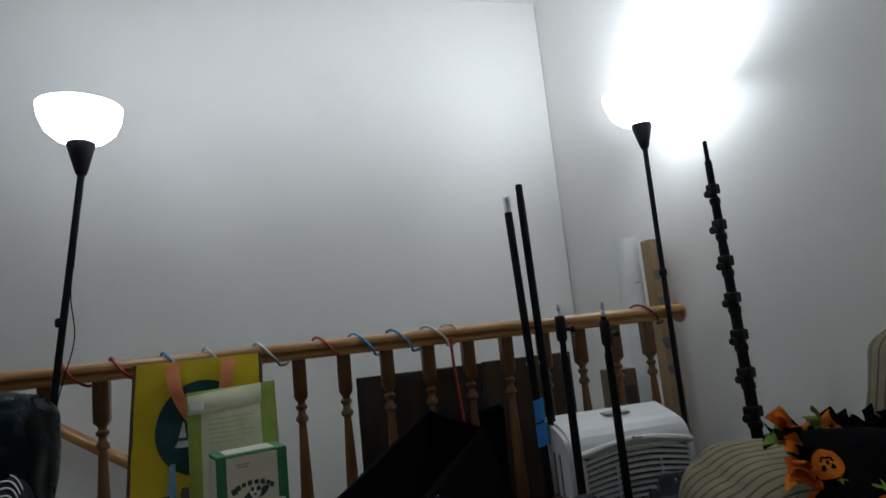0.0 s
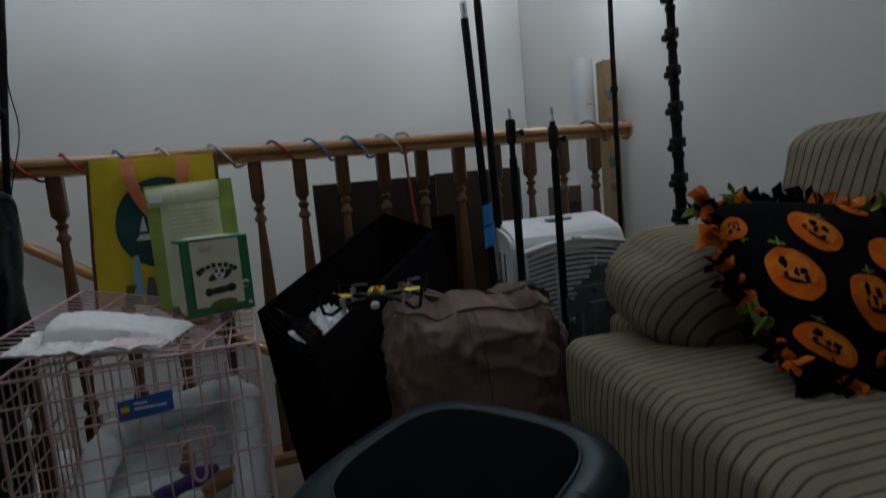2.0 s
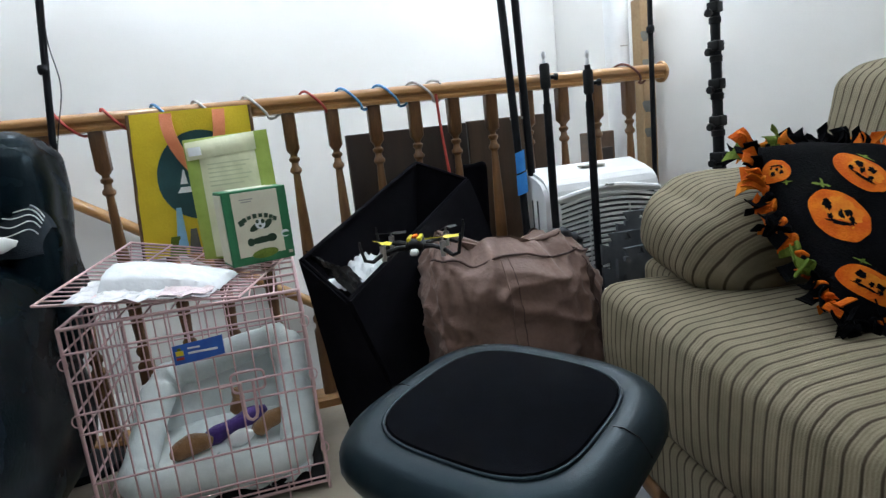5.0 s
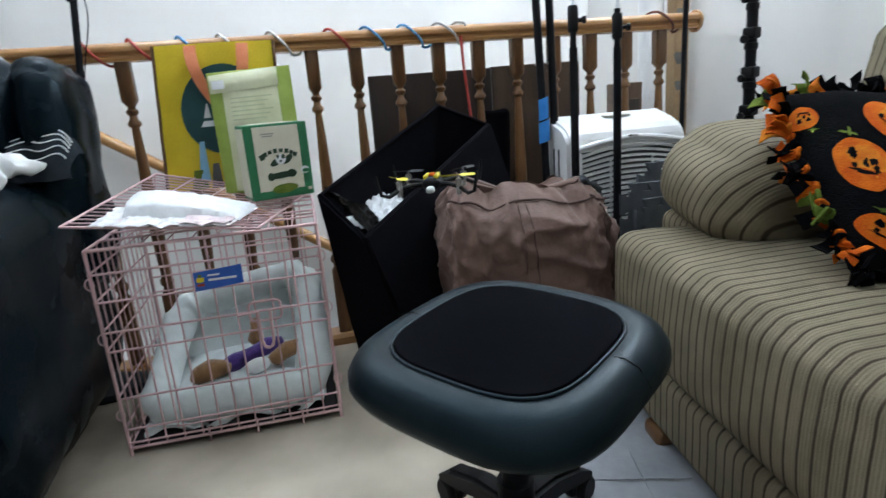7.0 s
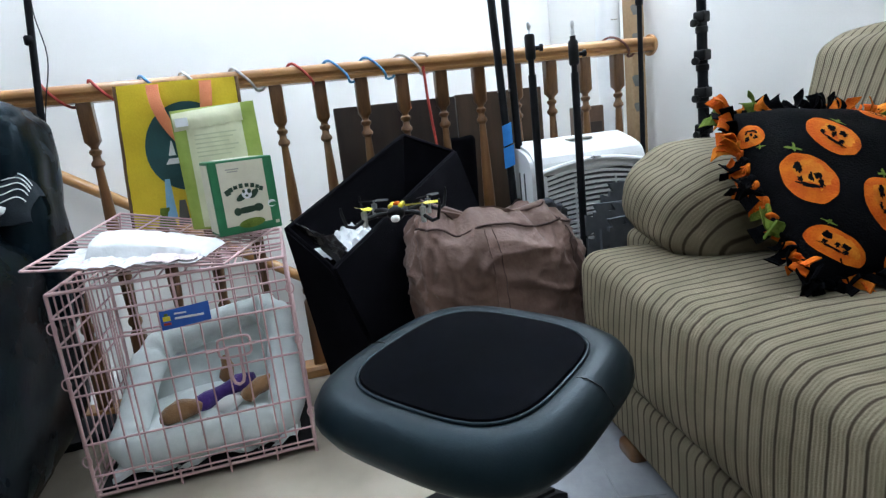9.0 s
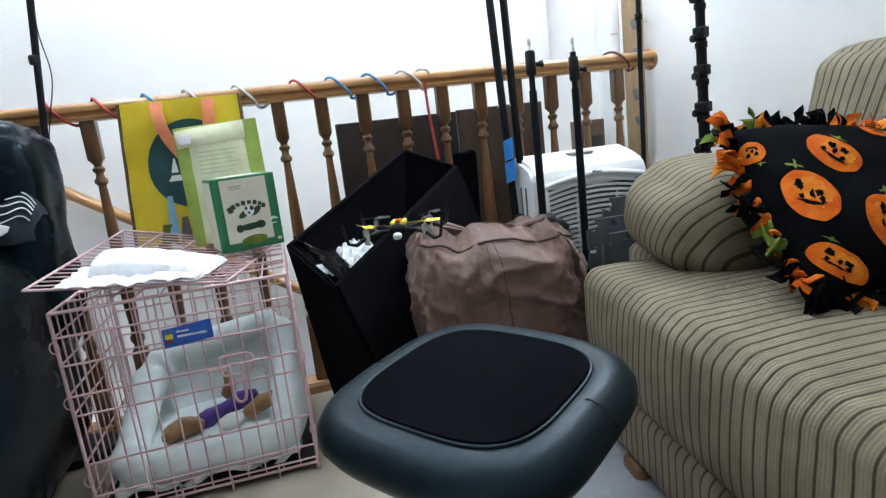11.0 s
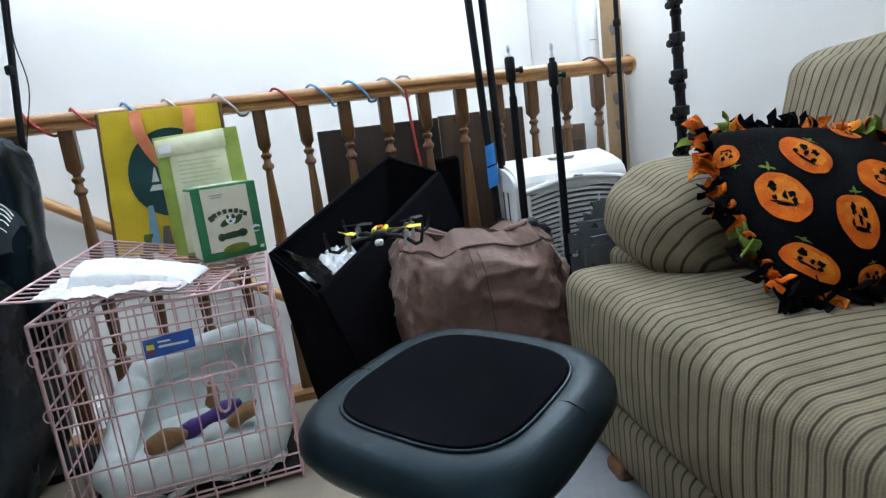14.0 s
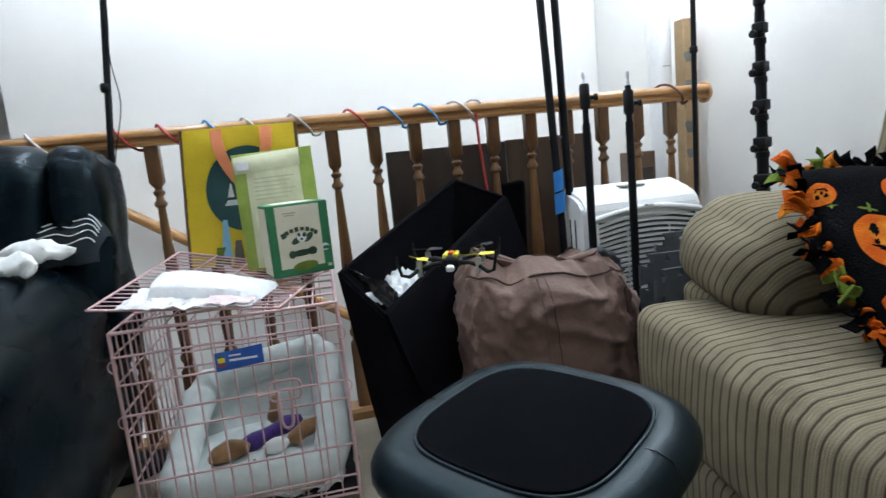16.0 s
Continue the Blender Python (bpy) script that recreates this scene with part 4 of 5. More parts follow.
def dot(x, z, rx, rz, mt, name="print_shape", lift=0.0, rot=0.0):
    o = [(x + rx * math.cos(a) * math.cos(rot) - rz * math.sin(a) * math.sin(rot), fy - 0.0012 - lift, z + rx * math.cos(a) * math.sin(rot) + rz * math.sin(a) * math.cos(rot)) for a in np.linspace(0, 2 * math.pi, 17)[:-1]]
    return part(name, (o + [(x, fy + 0.0002, z)], [tuple(range(16))] + [(16, (i + 1) % 16, i) for i in range(16)]), mt, tbox, smooth=False)


dot(-0.010, 0.094, 0.018, 0.008, M_INK, rot=0.5)
dot(0.020, 0.098, 0.016, 0.008, M_INK, rot=0.7)
dot(0.002, 0.100, 0.013, 0.013, M_WHITE, lift=0.0004)
dot(0.009, 0.106, 0.005, 0.006, M_INK, lift=0.0008)
dot(-0.005, 0.107, 0.004, 0.005, M_INK, lift=0.0008)
dot(0.001, 0.095, 0.004, 0.003, M_INK, lift=0.0012)
for x, z, rx, rz, r in ((0.0, 0.059, 0.034, 0.0085, 0.06), (-0.028, 0.057, 0.009, 0.0105, 0), (0.026, 0.061, 0.013, 0.0105, 0)):
    dot(x, z, rx, rz, M_INK, "bone_print", rot=r)
dot(0.004, 0.024, 0.034, 0.012, M_LEAF, "oval_print", rot=0.06)
dot(0.062, 0.066, 0.011, 0.010, M_WHITE, "seal_print")
dot(0.064, 0.064, 0.010, 0.005, M_GREEN, "seal_print", lift=0.0006)
for k in range(2):
    part("print_bar", rbox((0.034 - 0.008 * k, 0.0012, 0.0028), 0.0003, (-0.024, fy - 0.0006, 0.166 - 0.006 * k), k=1, m=1), M_GREYINK, tbox, smooth=False)
part("print_bar", rbox((0.010, 0.0012, 0.008), 0.0003, (0.070, -BD / 2 - 0.0012, 0.016), k=1, m=1), M_CARD, tbox, smooth=False)

# ---- black bin ----
bin_ = thing("waste_bin", "tall black fabric bin with a slanted open rim, lined", "bin")
RA, RB, RC, RD = Vector((0.486, -0.44, 0.560)), Vector((0.876, -0.09, 0.742)), Vector((1.030, -0.095, 0.672)), Vector((0.578, -0.47, 0.448))
FA, FB, FC, FD = Vector((0.56, -0.34, 0.0)), Vector((0.80, -0.07, 0.0)), Vector((1.235, -0.10, 0.0)), Vector((0.72, -0.45, 0.0))
rim, foot = (RA, RB, RC, RD), (FA, FB, FC, FD)
for i in range(4):
    a, b, c, d = rim[i], rim[(i + 1) % 4], foot[(i + 1) % 4], foot[i]
    mid = sum(foot, Vector()) / 4
    out = ((a + b + c + d) / 4 - mid)
    out.z = 0
    out.normalize()
    part("side", sheet(lambda u, v: d.lerp(c, u).lerp(a.lerp(b, u), v) + out * (0.006 * math.sin(math.pi * u) * math.sin(math.pi * v) + 0.003 * noise.noise(Vector((u * 4, v * 4, i)))), 12, 12, 0.012), M_BIN, bin_)
    part("rim_hem", sweep([a.lerp(b, k / 8) for k in range(9)], 0.006, 8), M_BIN, bin_)
part("bottom", sheet(lambda u, v: FA.lerp(FB, u).lerp(FD.lerp(FC, u), v) + Vector((0, 0, 0.006)), 2, 2, 0.004), M_BIN, bin_)
liner = tagged(part("bin_liner", sheet(lambda u, v: RA.lerp(RD, u * 1.04 - 0.02) + Vector((0.01 + 0.10 * v, 0.02 - 0.03 * math.sin(3 * v) + 0.10 * v * u, -0.055 * v + 0.012 + 0.018 * noise.noise(Vector((u * 9, v * 7, 3))))), 24, 16, 0.001), M_BINBAG), "shiny black plastic bin liner folded over the rim", "bin liner")
tagged(part("crumpled_paper", sheet(lambda u, v: RD.lerp(RC, 0.06 + 0.26 * u) + Vector((0.002 - 0.085 * v, 0.015 + 0.05 * v, -0.008 + 0.035 * v * (1 - 0.6 * u) + 0.02 * noise.noise(Vector((u * 7, v * 7, 9))))), 18, 14, 0.0015), M_WHITE, smooth=False), "crumpled white tissue paper sticking out of the bin", "paper")

# ---- brown sack ----
sack = thing("nylon_sack", "brown nylon drawstring sack, full and creased", "sack", (1.036, -0.42, 0.0))


def sack_at(u, v):
    a = 2 * math.pi * u
    c, s = math.cos(a), math.sin(a)
    e = 0.62
    k = max(0.0, (v - 0.78) / 0.22)
    w = 0.229 * (1 - 0.05 * v ** 3) * (1 - 0.22 * k * k)
    d = 0.125 * (1 + 0.18 * math.sin(math.pi * v)) * (1 - 0.82 * k ** 1.6)
    p = Vector((w * math.copysign(abs(c) ** e, c) - 0.03 * v, d * math.copysign(abs(s) ** e, s), 0.525 * v - 0.016 * v * v * c + 0.022 * k * (abs(c) ** 3) - 0.03 * k * max(0.0, c) ** 6))
    n = Vector((c, s, 0.3 * k))
    q = Vector((c * 2.2, s * 2.2, v * 3.0))
    fold = (1 - abs(noise.noise(Vector((q.x * 1.1 + q.z * 0.8, q.y * 1.1, q.z * 1.5)) + Vector((4, 1, 2))))) ** 5
    crease = noise.noise(q * 1.1) * 0.022 + fold * 0.022 + (1 - abs(noise.noise(q * 2.6 + Vector((0, 7, 0))))) ** 6 * 0.012 + noise.noise(q * 5.2 + Vector((3, 1, 5))) * 0.002 + (1 - abs(noise.noise(Vector((q.x * 2.0, q.y * 2.0, q.z * 4.5)) + Vector((9, 2, 4))))) ** 9 * 0.007
    gather = 0.010 * k * math.sin(a * 13 + 3 * noise.noise(Vector((c * 2, s * 2, 1))))
    return p + n * (crease * (0.35 + 0.65 * v) + gather) + Vector((0, 0, (0.020 * noise.noise(Vector((c * 3, s * 3, 8))) + 0.012 * math.sin(a * 7)) * k))


part("cloth", sheet(sack_at, 150, 80), M_BROWNCLOTH, sack, sharp=0)
part("mouth", sheet(lambda u, v: sack_at(u, 1.0).lerp(Vector((-0.03, 0, 0.50)), v) + Vector((0, 0, 0.006 * math.sin(u * 60) * (1 - v))), 90, 6), M_BROWNCLOTH, sack, sharp=0)
part("seam", sweep([sack_at(0.735, v) + Vector((0, -0.001, 0)) for v in np.linspace(0.02, 0.93, 40)], 0.0022, 6), M_BROWNCLOTH, sack)
part("seam", sweep([sack_at(0.745, v) + Vector((0, -0.001, 0)) for v in np.linspace(0.02, 0.93, 40)], 0.0014, 6), M_BROWNDARK, sack)
part("webbing", sheet(lambda u, v: sack_at(0.865 + 0.02 * u, 0.02 + 0.88 * v) + Vector((0.003, -0.004, 0)), 3, 40, 0.002), M_BROWNDARK, sack, "dark red-brown webbing strip")
part("drawcord", sweep([sack_at(u, 0.93) + Vector((0.0, -0.006, 0.004 * math.sin(u * 60))) for u in np.linspace(0.55, 0.98, 40)], 0.003, 6), M_BROWNDARK, sack)
tagged(part("rag", moved(rbox((0.10, 0.06, 0.045), 0.021, k=5, m=5, rough=0.026, scale=26, seed=2), pose(1.215, -0.375, 0.488, 8, 22, 20)), M_GREYCLOTH), "crumpled dark grey rag lying on the sack", "cloth")

# ---- evaporative cooler ----
cool = thing("air_cooler", "white portable air cooler with dark front grille", "air cooler", (1.440, -0.140, 0.0), 0)
W2, D2 = 0.190, 0.080
side = [(-D2, 0.03), (-D2, 0.585), (-D2 + 0.004, 0.606), (-D2 + 0.013, 0.625), (-D2 + 0.030, 0.641), (-D2 + 0.055, 0.652), (D2 - 0.02, 0.676), (D2 - 0.004, 0.674), (D2, 0.66), (D2, 0.03)]
v, f = prism([(y, z) for y, z in side], -W2, W2)
hull = [(y, x, z) for x, y, z in v], [g[::-1] for g in f]
part("casing", hull, M_WHITEPL, cool, smooth=False)
for q in (-1, 1):
    v, f = prism([(y * 0.985, 0.03 + (z - 0.03) * 0.985) for y, z in side], -0.007, 0.007)
    part("side_cap", ([(y + q * (W2 + 0.006), x, z) for x, y, z in v], [g[::-1] for g in f]), M_WHITEPL, cool, smooth=False)
    for k in range(2):
        part("side_groove", rbox((0.003, 0.008, 0.50), 0.001, (q * (W2 + 0.0135), -0.022 + 0.036 * k, 0.33), k=1, m=1), M_VENT, cool, smooth=False)
part("handle_recess", rbox((0.085, 0.045, 0.006), 0.002, (0.015, 0.02, 0.667), k=1, m=1), M_GREYINK, cool, "grey handle recess")
part("grille_back", rbox((0.34, 0.004, 0.485), 0.0015, (0.012, -D2 - 0.0015, 0.327), k=1, m=1), M_VENT, cool, "dark grille opening")


def bar(z, arch):
    n = 10
    vs = [(-0.17 + 0.34 * i / n, y, dz + arch * math.sin(math.pi * i / n)) for i in range(n + 1) for y, dz in ((0.0, -0.0038), (-0.009, -0.0046), (-0.009, 0.0026), (0.0, 0.0038))]
    fs = [(4 * i + j, 4 * i + (j + 1) % 4, 4 * i + 4 + (j + 1) % 4, 4 * i + 4 + j) for i in range(n) for j in range(4)]
    return vs, fs


for k in range(31):
    s_ = part("slat", bar(0, 0.024 * (k / 30) ** 2), M_WHITEPL, cool, smooth=False)
    s_.location = (0.012, -D2 - 0.0035, 0.10 + 0.0153 * k)
for x in (-0.06, 0.085):
    part("grille_rib", rbox((0.0035, 0.010, 0.445), 0.001, (x, -D2 - 0.007, 0.318), k=1, m=1), M_WHITEPL, cool, smooth=False)
for x in (-0.168, 0.190):
    part("grille_side", rbox((0.020, 0.016, 0.485), 0.004, (x, -D2 - 0.007, 0.327), k=2, m=1), M_WHITEPL, cool)
part("grille_brow", sweep([(-0.178 + 0.378 * i / 16, -D2 - 0.006, 0.578 + 0.026 * math.sin(math.pi * i / 16)) for i in range(17)], 0.0085, 8), M_WHITEPL, cool)
part("emblem", rbox((0.035, 0.004, 0.006), 0.0018, (0.012, -D2 - 0.0155, 0.610), k=1, m=1), M_STEEL, cool)
for x in (-0.19, 0.19):
    for y in (-0.055, 0.055):
        part("castor", moved(lathe([(0.0, -0.01), (0.018, -0.01), (0.018, 0.01), (0.0, 0.01)], 14), Matrix.Translation((x, y, 0.018)) @ pose(0, 0, 0, 0, 90, 0)), M_BLACKPLASTIC, cool)


# ---- stands and poles ----
def light_stand(x, y, top, knob, label):
    st = thing("light_stand", label, "light stand", (x, y, 0), group="light stands")
    part("lower_tube", sweep([(0, 0, 0.10), (0, 0, 0.55), (0, 0, top - 0.10)], 0.0112, 14), M_BLACKMETAL, st)
    part("upper_tube", sweep([(0, 0, top - 0.12), (0, 0, top)], 0.0085, 14), M_BLACKMETAL, st)
    part("collar", moved(lathe([(0.0115, 0), (0.0145, 0.006), (0.0145, 0.062), (0.0115, 0.068)], 14), Matrix.Translation((0, 0, knob - 0.03))), M_BLACKPLASTIC, st)
    part("knob", moved(lathe([(0.0, 0), (0.006, 0.0), (0.006, 0.010), (0.010, 0.011), (0.010, 0.020), (0.0, 0.021)], 10), Matrix.Translation((0.014, -0.004, knob)) @ pose(0, 0, 0, 0, 90, -15)), M_BLACKPLASTIC, st)
    part("spigot", moved(lathe([(0.0055, 0), (0.0055, 0.014), (0.004, 0.016), (0.004, 0.022), (0.0055, 0.024), (0.0055, 0.036), (0.003, 0.040)], 12), Matrix.Translation((0, 0, top))), M_STEEL, st, "bright steel spigot")
    for k in range(3):
        a = radians(90 + 120 * k)
        part("leg", sweep([(0.015 * math.cos(a), 0.015 * math.sin(a), 0.30), (0.16 * math.cos(a) * 0.6, 0.16 * math.sin(a) * 0.6, 0.012)], 0.009, 8), M_BLACKMETAL, st)
    return st


light_stand(1.209, -0.335, 0.970, 0.940, "black telescopic light stand, collar near the top")
light_stand(1.341, -0.335, 0.965, 0.915, "black telescopic light stand with side knob")

tall = thing("telescopic_mast", "tall black telescopic mast with clip collars", "mast", (1.725, -0.405, 0))
zs = [0.02, 0.30, 0.55, 0.78, 0.96, 1.12, 1.26, 1.37]
rs = [0.018, 0.017, 0.016, 0.0148, 0.0135, 0.012, 0.010]
for k in range(7):
    part("section", sweep([(-0.012 * zs[k], 0, zs[k]), (-0.012 * zs[k + 1], 0, zs[k + 1] + 0.01)], rs[k], 14), M_BLACKMETAL, tall)
for k in range(10):
    z = 0.334 + 0.105 * k
    r = 0.0178 - 0.008 * (z - 0.42)
    lock = part("clip_lock", moved(rbox((2 * r + 0.008, 2 * r + 0.008, 0.030), 0.005, (0, 0, 0), k=2, m=1), Matrix.Translation((-0.012 * z, 0, z + 0.016)) @ pose(0, 0, 0, 0, 0, 20)), M_BLACKPLASTIC, tall)
    part("lower_band", moved(lathe([(r, 0), (r + 0.004, 0.004), (r + 0.004, 0.018), (r, 0.022)], 14), Matrix.Translation((-0.012 * z, 0, z - 0.030))), M_BLACKPLASTIC, lock)
    part("thumb_screw", moved(lathe([(0.0, 0.0), (0.0045, 0.0), (0.0045, 0.010), (0.0105, 0.011), (0.0115, 0.015), (0.0105, 0.021), (0.0, 0.022)], 12), Matrix.Translation((-0.012 * z - r, -0.004, z)) @ pose(0, 0, 0, 0, -90, 12 * (k % 2))), M_BLACKPLASTIC, lock)
part("tip", sweep([(-0.0165, 0, 1.37), (-0.017, 0, 1.44)], 0.006, 8), M_BLACKMETAL, tall)
for k in range(3):
    a = radians(30 + 120 * k)
    part("leg", sweep([(0.02 * math.cos(a), 0.02 * math.sin(a), 0.22), (0.10 * math.cos(a), 0.10 * math.sin(a), 0.01)], 0.009, 8), M_BLACKMETAL, tall)

for dx, top, lean, tip in ((0.0, 1.372, -0.028, True), (0.026, 1.412, -0.006, False)):
    pole = thing("long_pole", "long dark metal pole leaning on the railing" + (" with pale tip" if tip else ""), "pole", (1.226 + dx, -0.115, 0), group="pair of long poles")
    part("shaft", sweep([(0, 0, 0), (lean * 0.5, 0.01, top * 0.5), (lean, 0.03, top - 0.05)], 0.0125, 12), M_BLACKMETAL, pole)
    part("tip", sweep([(lean, 0.03, top - 0.055), (lean, 0.031, top)], 0.0115, 10), M_STEEL if tip else M_BLACKMETAL, pole)
    part("ferrule", sweep([(lean * 0.62, 0.018, 0.84), (lean * 0.63, 0.018, 0.848)], 0.0138, 12), M_STEEL, pole)
    if not tip:
        for z0, z1, w in ((0.67, 0.735, 0.016), (0.60, 0.665, 0.018)):
            part("tape", sheet(lambda u, v: (lean * 0.4 - 0.052 + w * (2 * u - 0.6) , -0.014 - 0.004 * math.sin(3 * u), z0 + (z1 - z0) * v + 0.01 * u), 6, 4, 0.0008), M_TAPE, pole, "torn blue painter's tape")

# ---- behind the railing ----
board = thing("dark_board", "large dark brown wooden board behind the balusters", "board", (0, 0, 0))
part("panel", rbox((0.42, 0.022, 0.848), 0.003, (0.905, 0.115, 0.426), k=1, m=1), M_DARKWOOD, board, smooth=False)
tagged(part("brown_board", rbox((0.325, 0.02, 0.852), 0.003, (1.282, 0.118, 0.428), k=1, m=1), M_BROWNPANEL, smooth=False), "mid-brown wooden board standing behind the balusters", "board")
black = tagged(part("black_cloth", moved(rbox((0.10, 0.03, 0.70), 0.014, k=3, m=6, rough=0.012, scale=9), pose(1.105, 0.062, 0.36, 0, 0, 0)), M_BIN), "black velvety bundle standing between the boards", "bundle")
roll = thing("paper_roll", "tall white paper roll standing in the corner", "paper roll", (1.828, 0.27, 0.0))
part("roll_body", lathe([(0.0, 0.0), (0.047, 0.0), (0.047, 1.262), (0.039, 1.262), (0.039, 1.235), (0.0, 1.235)], 28), M_WHITEPL, roll)
part("print_bar", rbox((0.03, 0.001, 0.004), 0.0003, (0.0, -0.0482, 1.08), k=1, m=1), M_GREYINK, roll, smooth=False)
tube = thing("cardboard_tube", "tall stained cardboard carton standing beside the roll", "carton", (1.888, 0.185, 0.0), 0)
part("carton_body", rbox((0.058, 0.06, 1.245), 0.006, (0, 0, 0.6175), k=2, m=1), M_CARDBOARD, tube, smooth=False)
for z, s in ((1.10, 0.017), (1.0, 0.014), (0.84, 0.02), (0.74, 0.016)):
    part("stain", (lambda o: (o, [tuple(range(len(o)))]))([(-0.012 + s * (1 + 0.3 * math.sin(3 * a)) * math.cos(a), -0.0312, z + 1.5 * s * (1 + 0.3 * math.cos(2 * a)) * math.sin(a)) for a in np.linspace(0, 2 * math.pi, 15)[:-1]]), M_SMUDGE, tube, smooth=False)
crate_box = thing("small_cabinet", "small dark brown wooden box standing behind the balusters", "box", (1.674, 0.20, 0.0))
part("carcass", rbox((0.100, 0.09, 0.765), 0.004, (0, 0, 0.3825), k=1, m=1), M_SKIRT, crate_box, smooth=False)
part("dark_front", rbox((0.070, 0.004, 0.68), 0.0015, (0.004, -0.046, 0.365), k=1, m=1), M_DARKWOOD, crate_box, "near-black front panel", smooth=False)

# ---- grey foam mats ----
def mat_outline(w, h, n=5):
    """A square with interlocking tabs on its left and top edge."""
    pts = [(w, 0.0), (w, h)]
    for i in range(n):
        x1, x0 = w - w * (i + 0.2) / n, w - w * (i + 0.8) / n
        pts += [(x1, h), (x1 + 0.012, h + 0.024), (x0 - 0.012, h + 0.024), (x0, h)]
    pts += [(0, h)]
    for i in range(n + 2):
        z1, z0 = h - h * (i + 0.2) / (n + 2), h - h * (i + 0.8) / (n + 2)
        pts += [(0, z1), (-0.026, z1 + 0.010), (-0.026, z0 - 0.010), (0, z0)]
    pts += [(0, 0.0)]
    return pts


for k, (x, y, w, h) in enumerate(((1.330, -0.430, 0.27, 0.47), (1.395, -0.405, 0.27, 0.52), (1.352, -0.455, 0.27, 0.43))):
    v, f = prism(mat_outline(w, h), -0.006, 0.006)
    ob = part("foam_tile", (v, f), M_FOAM, smooth=False)
    ob.location, ob.rotation_euler = (x, y, 0.0), (radians(-2 + k), 0, radians(-6 + 5 * k))
    tagged(ob, "charcoal interlocking foam floor tile standing on edge", "foam tile", "stack of foam tiles")

# ---- pale plastic sheet lying on the carpet, half under the sofa ----
M_SHEET = surface("pale_grey_plastic", (0.27, 0.28, 0.30), (0.36, 0.37, 0.39), 9, 0.42, 0.35, 60, depth=0.003)
floor_sheet = thing("plastic_sheet", "pale grey creased plastic sheet lying on the carpet", "plastic sheet", (1.02, -0.98, 0.0), -8)
part("film", sheet(lambda u, v: (-0.17 + 0.36 * u, -0.34 + 0.62 * v, 0.005 + 0.006 * (noise.noise(Vector((u * 5, v * 8, 2))) + 0.5) * (0.2 + 0.8 * (1 - abs(2 * u - 1) ** 4))), 26, 40, 0.002), M_SHEET, floor_sheet)
for x0, y0, x1, y1 in ((-0.02, -0.30, 0.03, 0.20), (-0.14, 0.02, 0.10, -0.02)):
    part("fold_ridge", sweep([(x0 + (x1 - x0) * i / 10, y0 + (y1 - y0) * i / 10, 0.010) for i in range(11)], 0.0018, 6), M_SHEET, floor_sheet)

# ---- stool ----
STOOL = Vector((0.722, -1.106, 0.0))
stool = thing("rolling_stool", "low rolling stool with grey vinyl rim and black cloth seat", "stool", STOOL, 37)


def squircle(w, h, p=3.4, n=56):
    out = []
    for a in np.linspace(0, 2 * math.pi, n + 1)[:-1]:
        c, s = math.cos(a), math.sin(a)
        r = (abs(c / w) ** p + abs(s / h) ** p) ** (-1 / p)
        out.append((r * c, r * s))
    return out


SK = 0.785


TILT = Matrix.Translation((0, 0, 0.42)) @ Matrix.Rotation(radians(4.5), 4, Vector((math.cos(radians(-54)), math.sin(radians(-54)), 0))) @ Matrix.Translation((0, 0, -0.42))


def seat_rings(rows, material, name, parent, label=""):
    n = 56
    vs, fs = [], []
    for i, (w, z) in enumerate(rows):
        vs += [(x, y, z - 0.006 * ((x / 0.27) ** 2 + (y / 0.27) ** 2) * (z > 0.37)) for x, y in squircle(w * SK, w * SK * 0.985)]
        if i:
            fs += [((i - 1) * n + j, (i - 1) * n + (j + 1) % n, i * n + (j + 1) % n, i * n + j) for j in range(n)]
    fs.append(tuple(range(n))[::-1])
    fs.append(tuple((len(rows) - 1) * n + j for j in range(n)))
    return part(name, moved((vs, fs), TILT), material, parent, label)


SZ = 0.420
seat_rings([(0.19, SZ - 0.078), (0.235, SZ - 0.076), (0.264, SZ - 0.060), (0.274, SZ - 0.040), (0.272, SZ - 0.024), (0.260, SZ - 0.008), (0.240, SZ + 0.003), (0.216, SZ + 0.007), (0.199, SZ + 0.004), (0.15, SZ + 0.0)], M_VINYL, "seat_cushion", stool)
seat_rings([(0.190, SZ + 0.0), (0.193, SZ + 0.005), (0.190, SZ + 0.009), (0.145, SZ + 0.012), (0.06, SZ + 0.014)], M_MESH, "seat_pad", stool, "black cloth seat panel")
pip = [Vector((x, y, SZ + 0.003)) for x, y in squircle(0.196 * SK, 0.193 * SK)]
part("piping", moved(sweep(pip + pip[:1], 0.0028, 8, cap=False), TILT), M_VINYL, stool)
for ang in (-1.5, 1.7):
    c, s = math.cos(ang), math.sin(ang)
    c, s = c * SK, s * SK
    part("seam", moved(sweep([(0.206 * c, 0.206 * s, SZ + 0.0035), (0.225 * c, 0.225 * s, SZ + 0.0048), (0.25 * c, 0.25 * s, SZ - 0.004), (0.270 * c, 0.270 * s, SZ - 0.03)], 0.0011, 6), TILT), M_BLACKPLASTIC, stool)
part("under_plate", rbox((0.17, 0.17, 0.02), 0.005, (0, 0, SZ - 0.095)), M_BLACKMETAL, stool)
part("column", lathe([(0.03, 0.07), (0.03, 0.17), (0.022, 0.172), (0.022, SZ - 0.09)], 18), M_BLACKMETAL, stool)
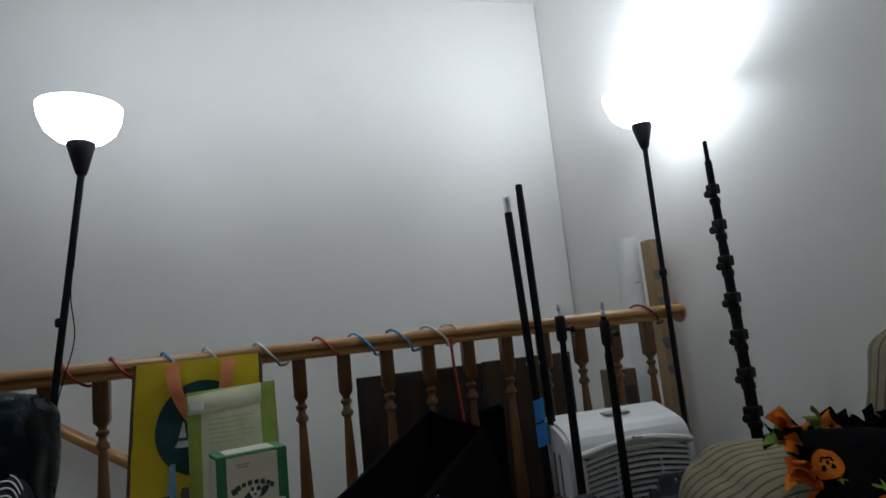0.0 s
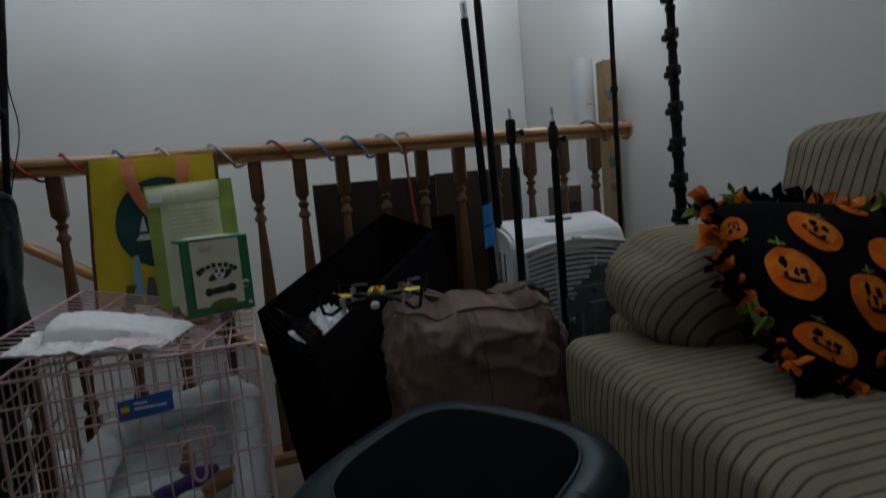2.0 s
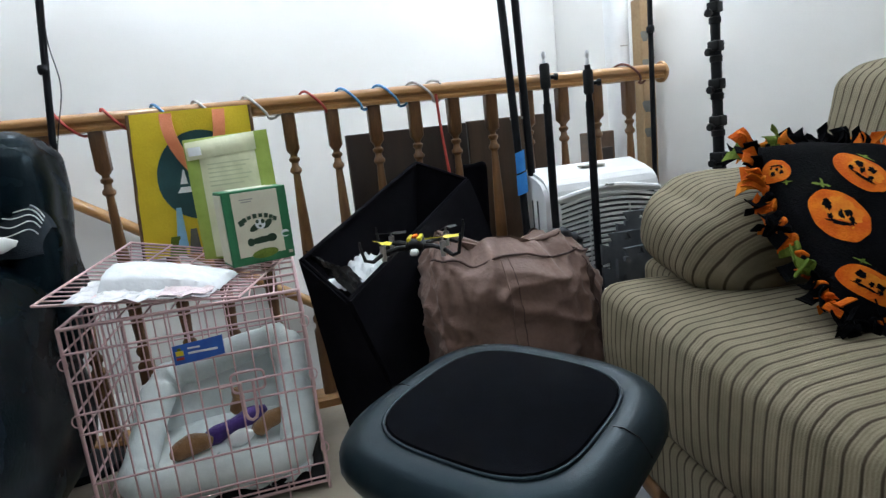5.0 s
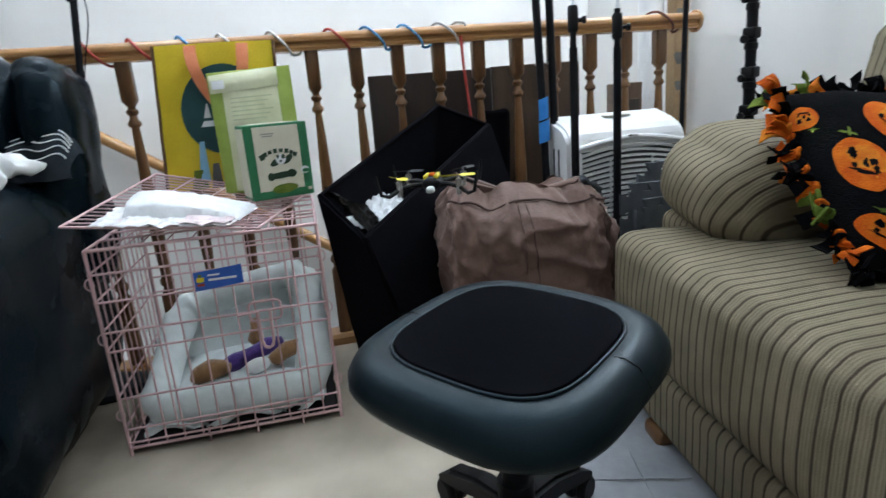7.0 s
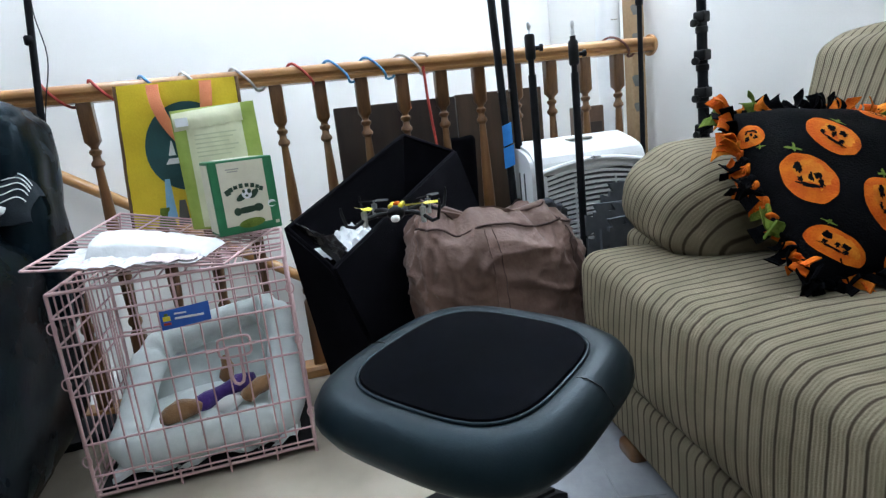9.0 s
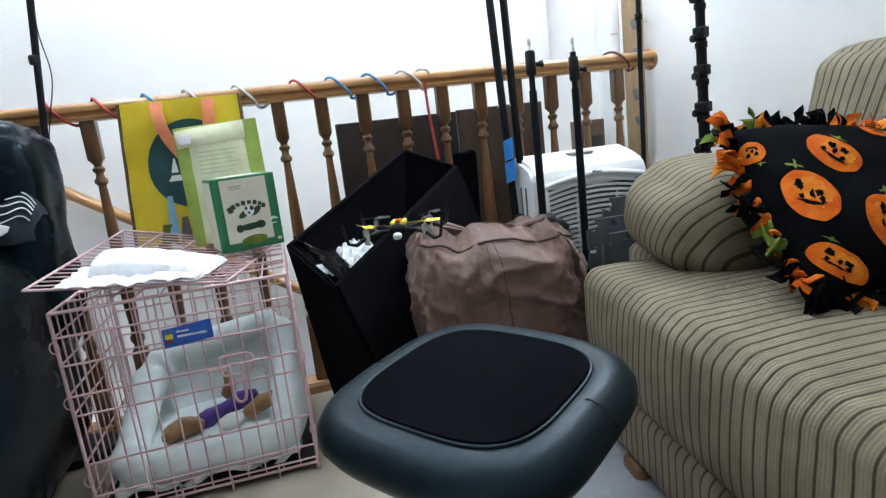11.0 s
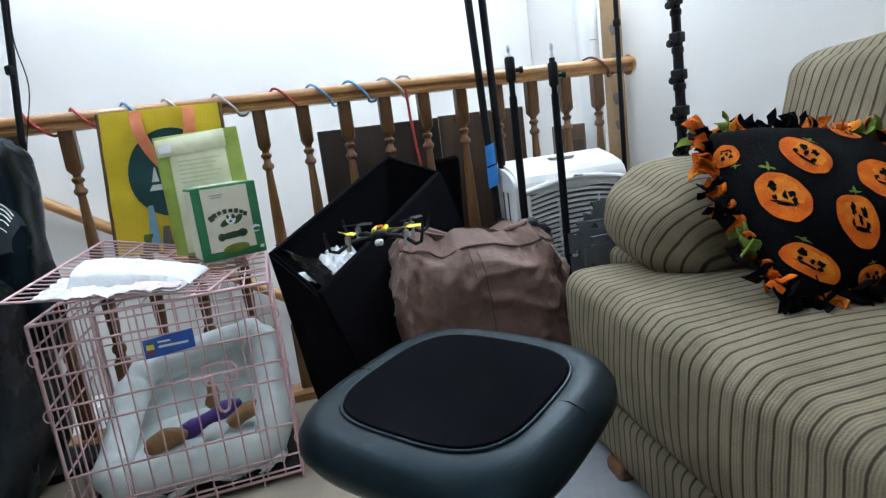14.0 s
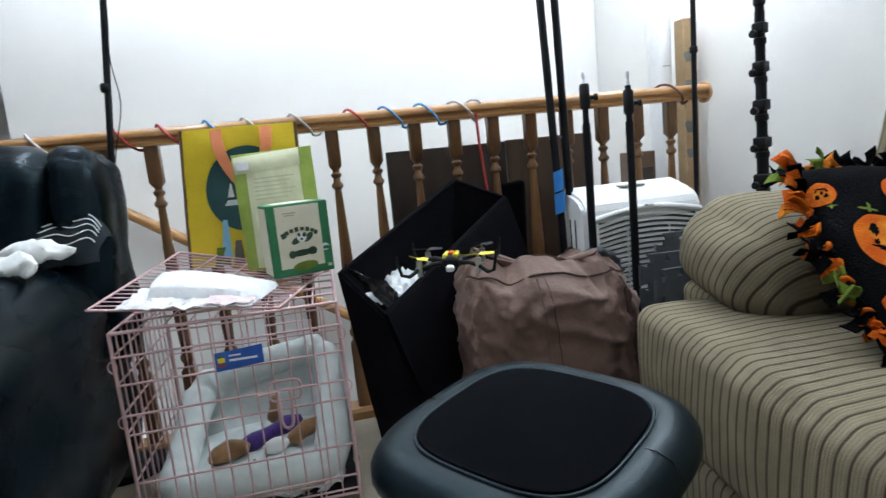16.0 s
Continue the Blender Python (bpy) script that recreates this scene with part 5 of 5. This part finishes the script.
for k in range(5):
    a = radians(72 * k - 1)
    c, s = math.cos(a), math.sin(a)
    arm = part("base_arm", moved(prism([(0.015, 0.085), (0.015, 0.125), (0.10, 0.112), (0.185, 0.082), (0.222, 0.060), (0.222, 0.048), (0.185, 0.056), (0.10, 0.082)], -0.021, 0.021), pose(0, 0, 0, 0, 0, 72 * k - 1)), M_BLACKPLASTIC, stool, smooth=False)
    part("arm_ridge", moved(prism([(0.02, 0.124), (0.02, 0.131), (0.10, 0.119), (0.19, 0.087), (0.19, 0.079), (0.10, 0.110)], -0.013, 0.013), pose(0, 0, 0, 0, 0, 72 * k - 1)), M_BLACKPLASTIC, arm, smooth=False)
    for q in (-1, 1):
        m = Matrix.Translation((0.21 * c - q * 0.013 * s, 0.21 * s + q * 0.013 * c, 0.026)) @ pose(0, 0, 0, 0, 0, math.degrees(a)) @ pose(0, 0, 0, 90, 0, 0)
        part("castor_wheel", moved(lathe([(0.0, -0.009), (0.022, -0.009), (0.026, -0.005), (0.026, 0.005), (0.022, 0.009), (0.0, 0.009)], 18), m), M_BLACKPLASTIC, arm)

# ---- cords wound round the handrail ----
def wound(x, material, turns, label, pitch=0.05):
    """A cord laid slantwise over the handrail and hooked up under it."""
    pts = []
    for i in range(25):
        f = i / 24
        a = -0.7 + (turns * 4.6) * f
        pts.append((x + pitch * (0.10 * f + 0.90 * f * f * (3 - 2 * f)) + 0.002 * math.sin(9 * f), -0.0425 * math.sin(a), 0.955 + 0.0345 * math.cos(a)))
    e = Vector(pts[-1])
    if e.z < 0.94:
        pts += [tuple(e + Vector((0.008, 0.004, -0.004))), tuple(e + Vector((0.020, 0.006, -0.002))), tuple(e + Vector((0.030, 0.004, 0.006)))]
    ob = part("bungee_cord", sweep(pts, 0.0040, 8), material)
    return tagged(ob, label, "cord", "cords wound round the handrail")


for x, mt, tn, lab in ((-0.33, M_CORDGREY, 0.8, "grey cord hooked over the oak handrail"), (-0.105, M_RED, 0.9, "dark red cord hooked over the oak handrail"), (0.015, M_RED, 0.85, "dark red cord hooked over the oak handrail"),
                       (0.145, M_CORDBLUE, 0.8, "blue cord hooked over the oak handrail"), (0.255, M_CORDGREY, 0.8, "grey cord hooked over the oak handrail"),
                       (0.395, M_CORDGREY, 0.75, "pale grey cord wound on the oak handrail"), (0.565, M_RED, 0.75, "red cord wound on the oak handrail"),
                       (0.674, M_CORDBLUE, 0.75, "twisted blue cord wound on the oak handrail"), (0.790, M_CORDBLUE, 0.75, "twisted blue cord wound on the oak handrail"),
                       (0.900, M_CORDGREY, 0.7, "pale cord wound on the oak handrail"), (1.655, M_CORDBROWN, 0.75, "dark cord wound on the oak handrail")):
    wound(x, mt, tn, lab, 0.068 if x > 0.3 else 0.075)
wound(0.965, M_CORDGREY, 0.35, "pale cord end over the oak handrail", 0.03)
tagged(part("red_cord", sweep([(0.975, -0.046, 0.945), (0.978, -0.046, 0.86), (0.985, -0.05, 0.76), (0.992, -0.06, 0.66), (1.0, -0.06, 0.4)], 0.0045, 8), M_RED), "straight red cord hanging from the handrail", "cord")

# ---- quadcopter in the air ----
drone = thing("quadcopter", "small black and yellow toy quadcopter hovering in the air", "quadcopter", (0.722, -0.65, 0.590), -20)
part("body", rbox((0.035, 0.075, 0.026), 0.011, (0, 0, 0.004), k=3, m=2, puff=(0.004, 0, 0.004)), M_BLACKPLASTIC, drone)
for x in (-0.011, 0.011):
    part("side_plate", rbox((0.010, 0.05, 0.010), 0.004, (x, -0.006, 0.018), k=2, m=1), M_DRONEY, drone, "yellow side plate")
part("orange_plate", rbox((0.011, 0.03, 0.006), 0.0025, (0, -0.004, 0.0215), k=1, m=1), M_ORANGE, drone, "orange top plate")
part("nose", rbox((0.018, 0.02, 0.014), 0.006, (0, -0.042, -0.006), k=2, m=1), M_WHITEPL, drone, "white nose")
for sx in (-1, 1):
    for sy in (-1, 1):
        e = Vector((sx * 0.062, sy * 0.058, 0.0))
        arm = part("arm", sweep([(sx * 0.012, sy * 0.012, 0.0), (sx * 0.04, sy * 0.036, 0.004), e, (sx * 0.082, sy * 0.074, -0.012), (sx * 0.095, sy * 0.086, -0.006), (sx * 0.101, sy * 0.092, 0.022), (sx * 0.101, sy * 0.092, 0.034)], [0.006, 0.005, 0.005, 0.0042, 0.0038, 0.003, 0.0022], 8), M_BLACKPLASTIC, drone)
        part("motor", moved(lathe([(0.0, -0.016), (0.0055, -0.016), (0.0065, 0.016), (0.002, 0.018), (0.002, 0.024), (0.0, 0.024)], 12), Matrix.Translation(e)), M_STEEL, arm)
        blade = sheet(lambda u, v: (-0.036 + 0.072 * u, (v - 0.5) * (0.006 + 0.009 * math.sin(math.pi * u)), 0.004 * (v - 0.5) * (1 if u > 0.5 else -1)), 10, 2, 0.0006)
        part("propeller", moved(blade, Matrix.Translation(e + Vector((0, 0, 0.024))) @ pose(0, 0, 0, 0, 0, 30 * sx + 20 * sy)), M_DRONEY if sy < 0 else M_BLACKPLASTIC, arm)
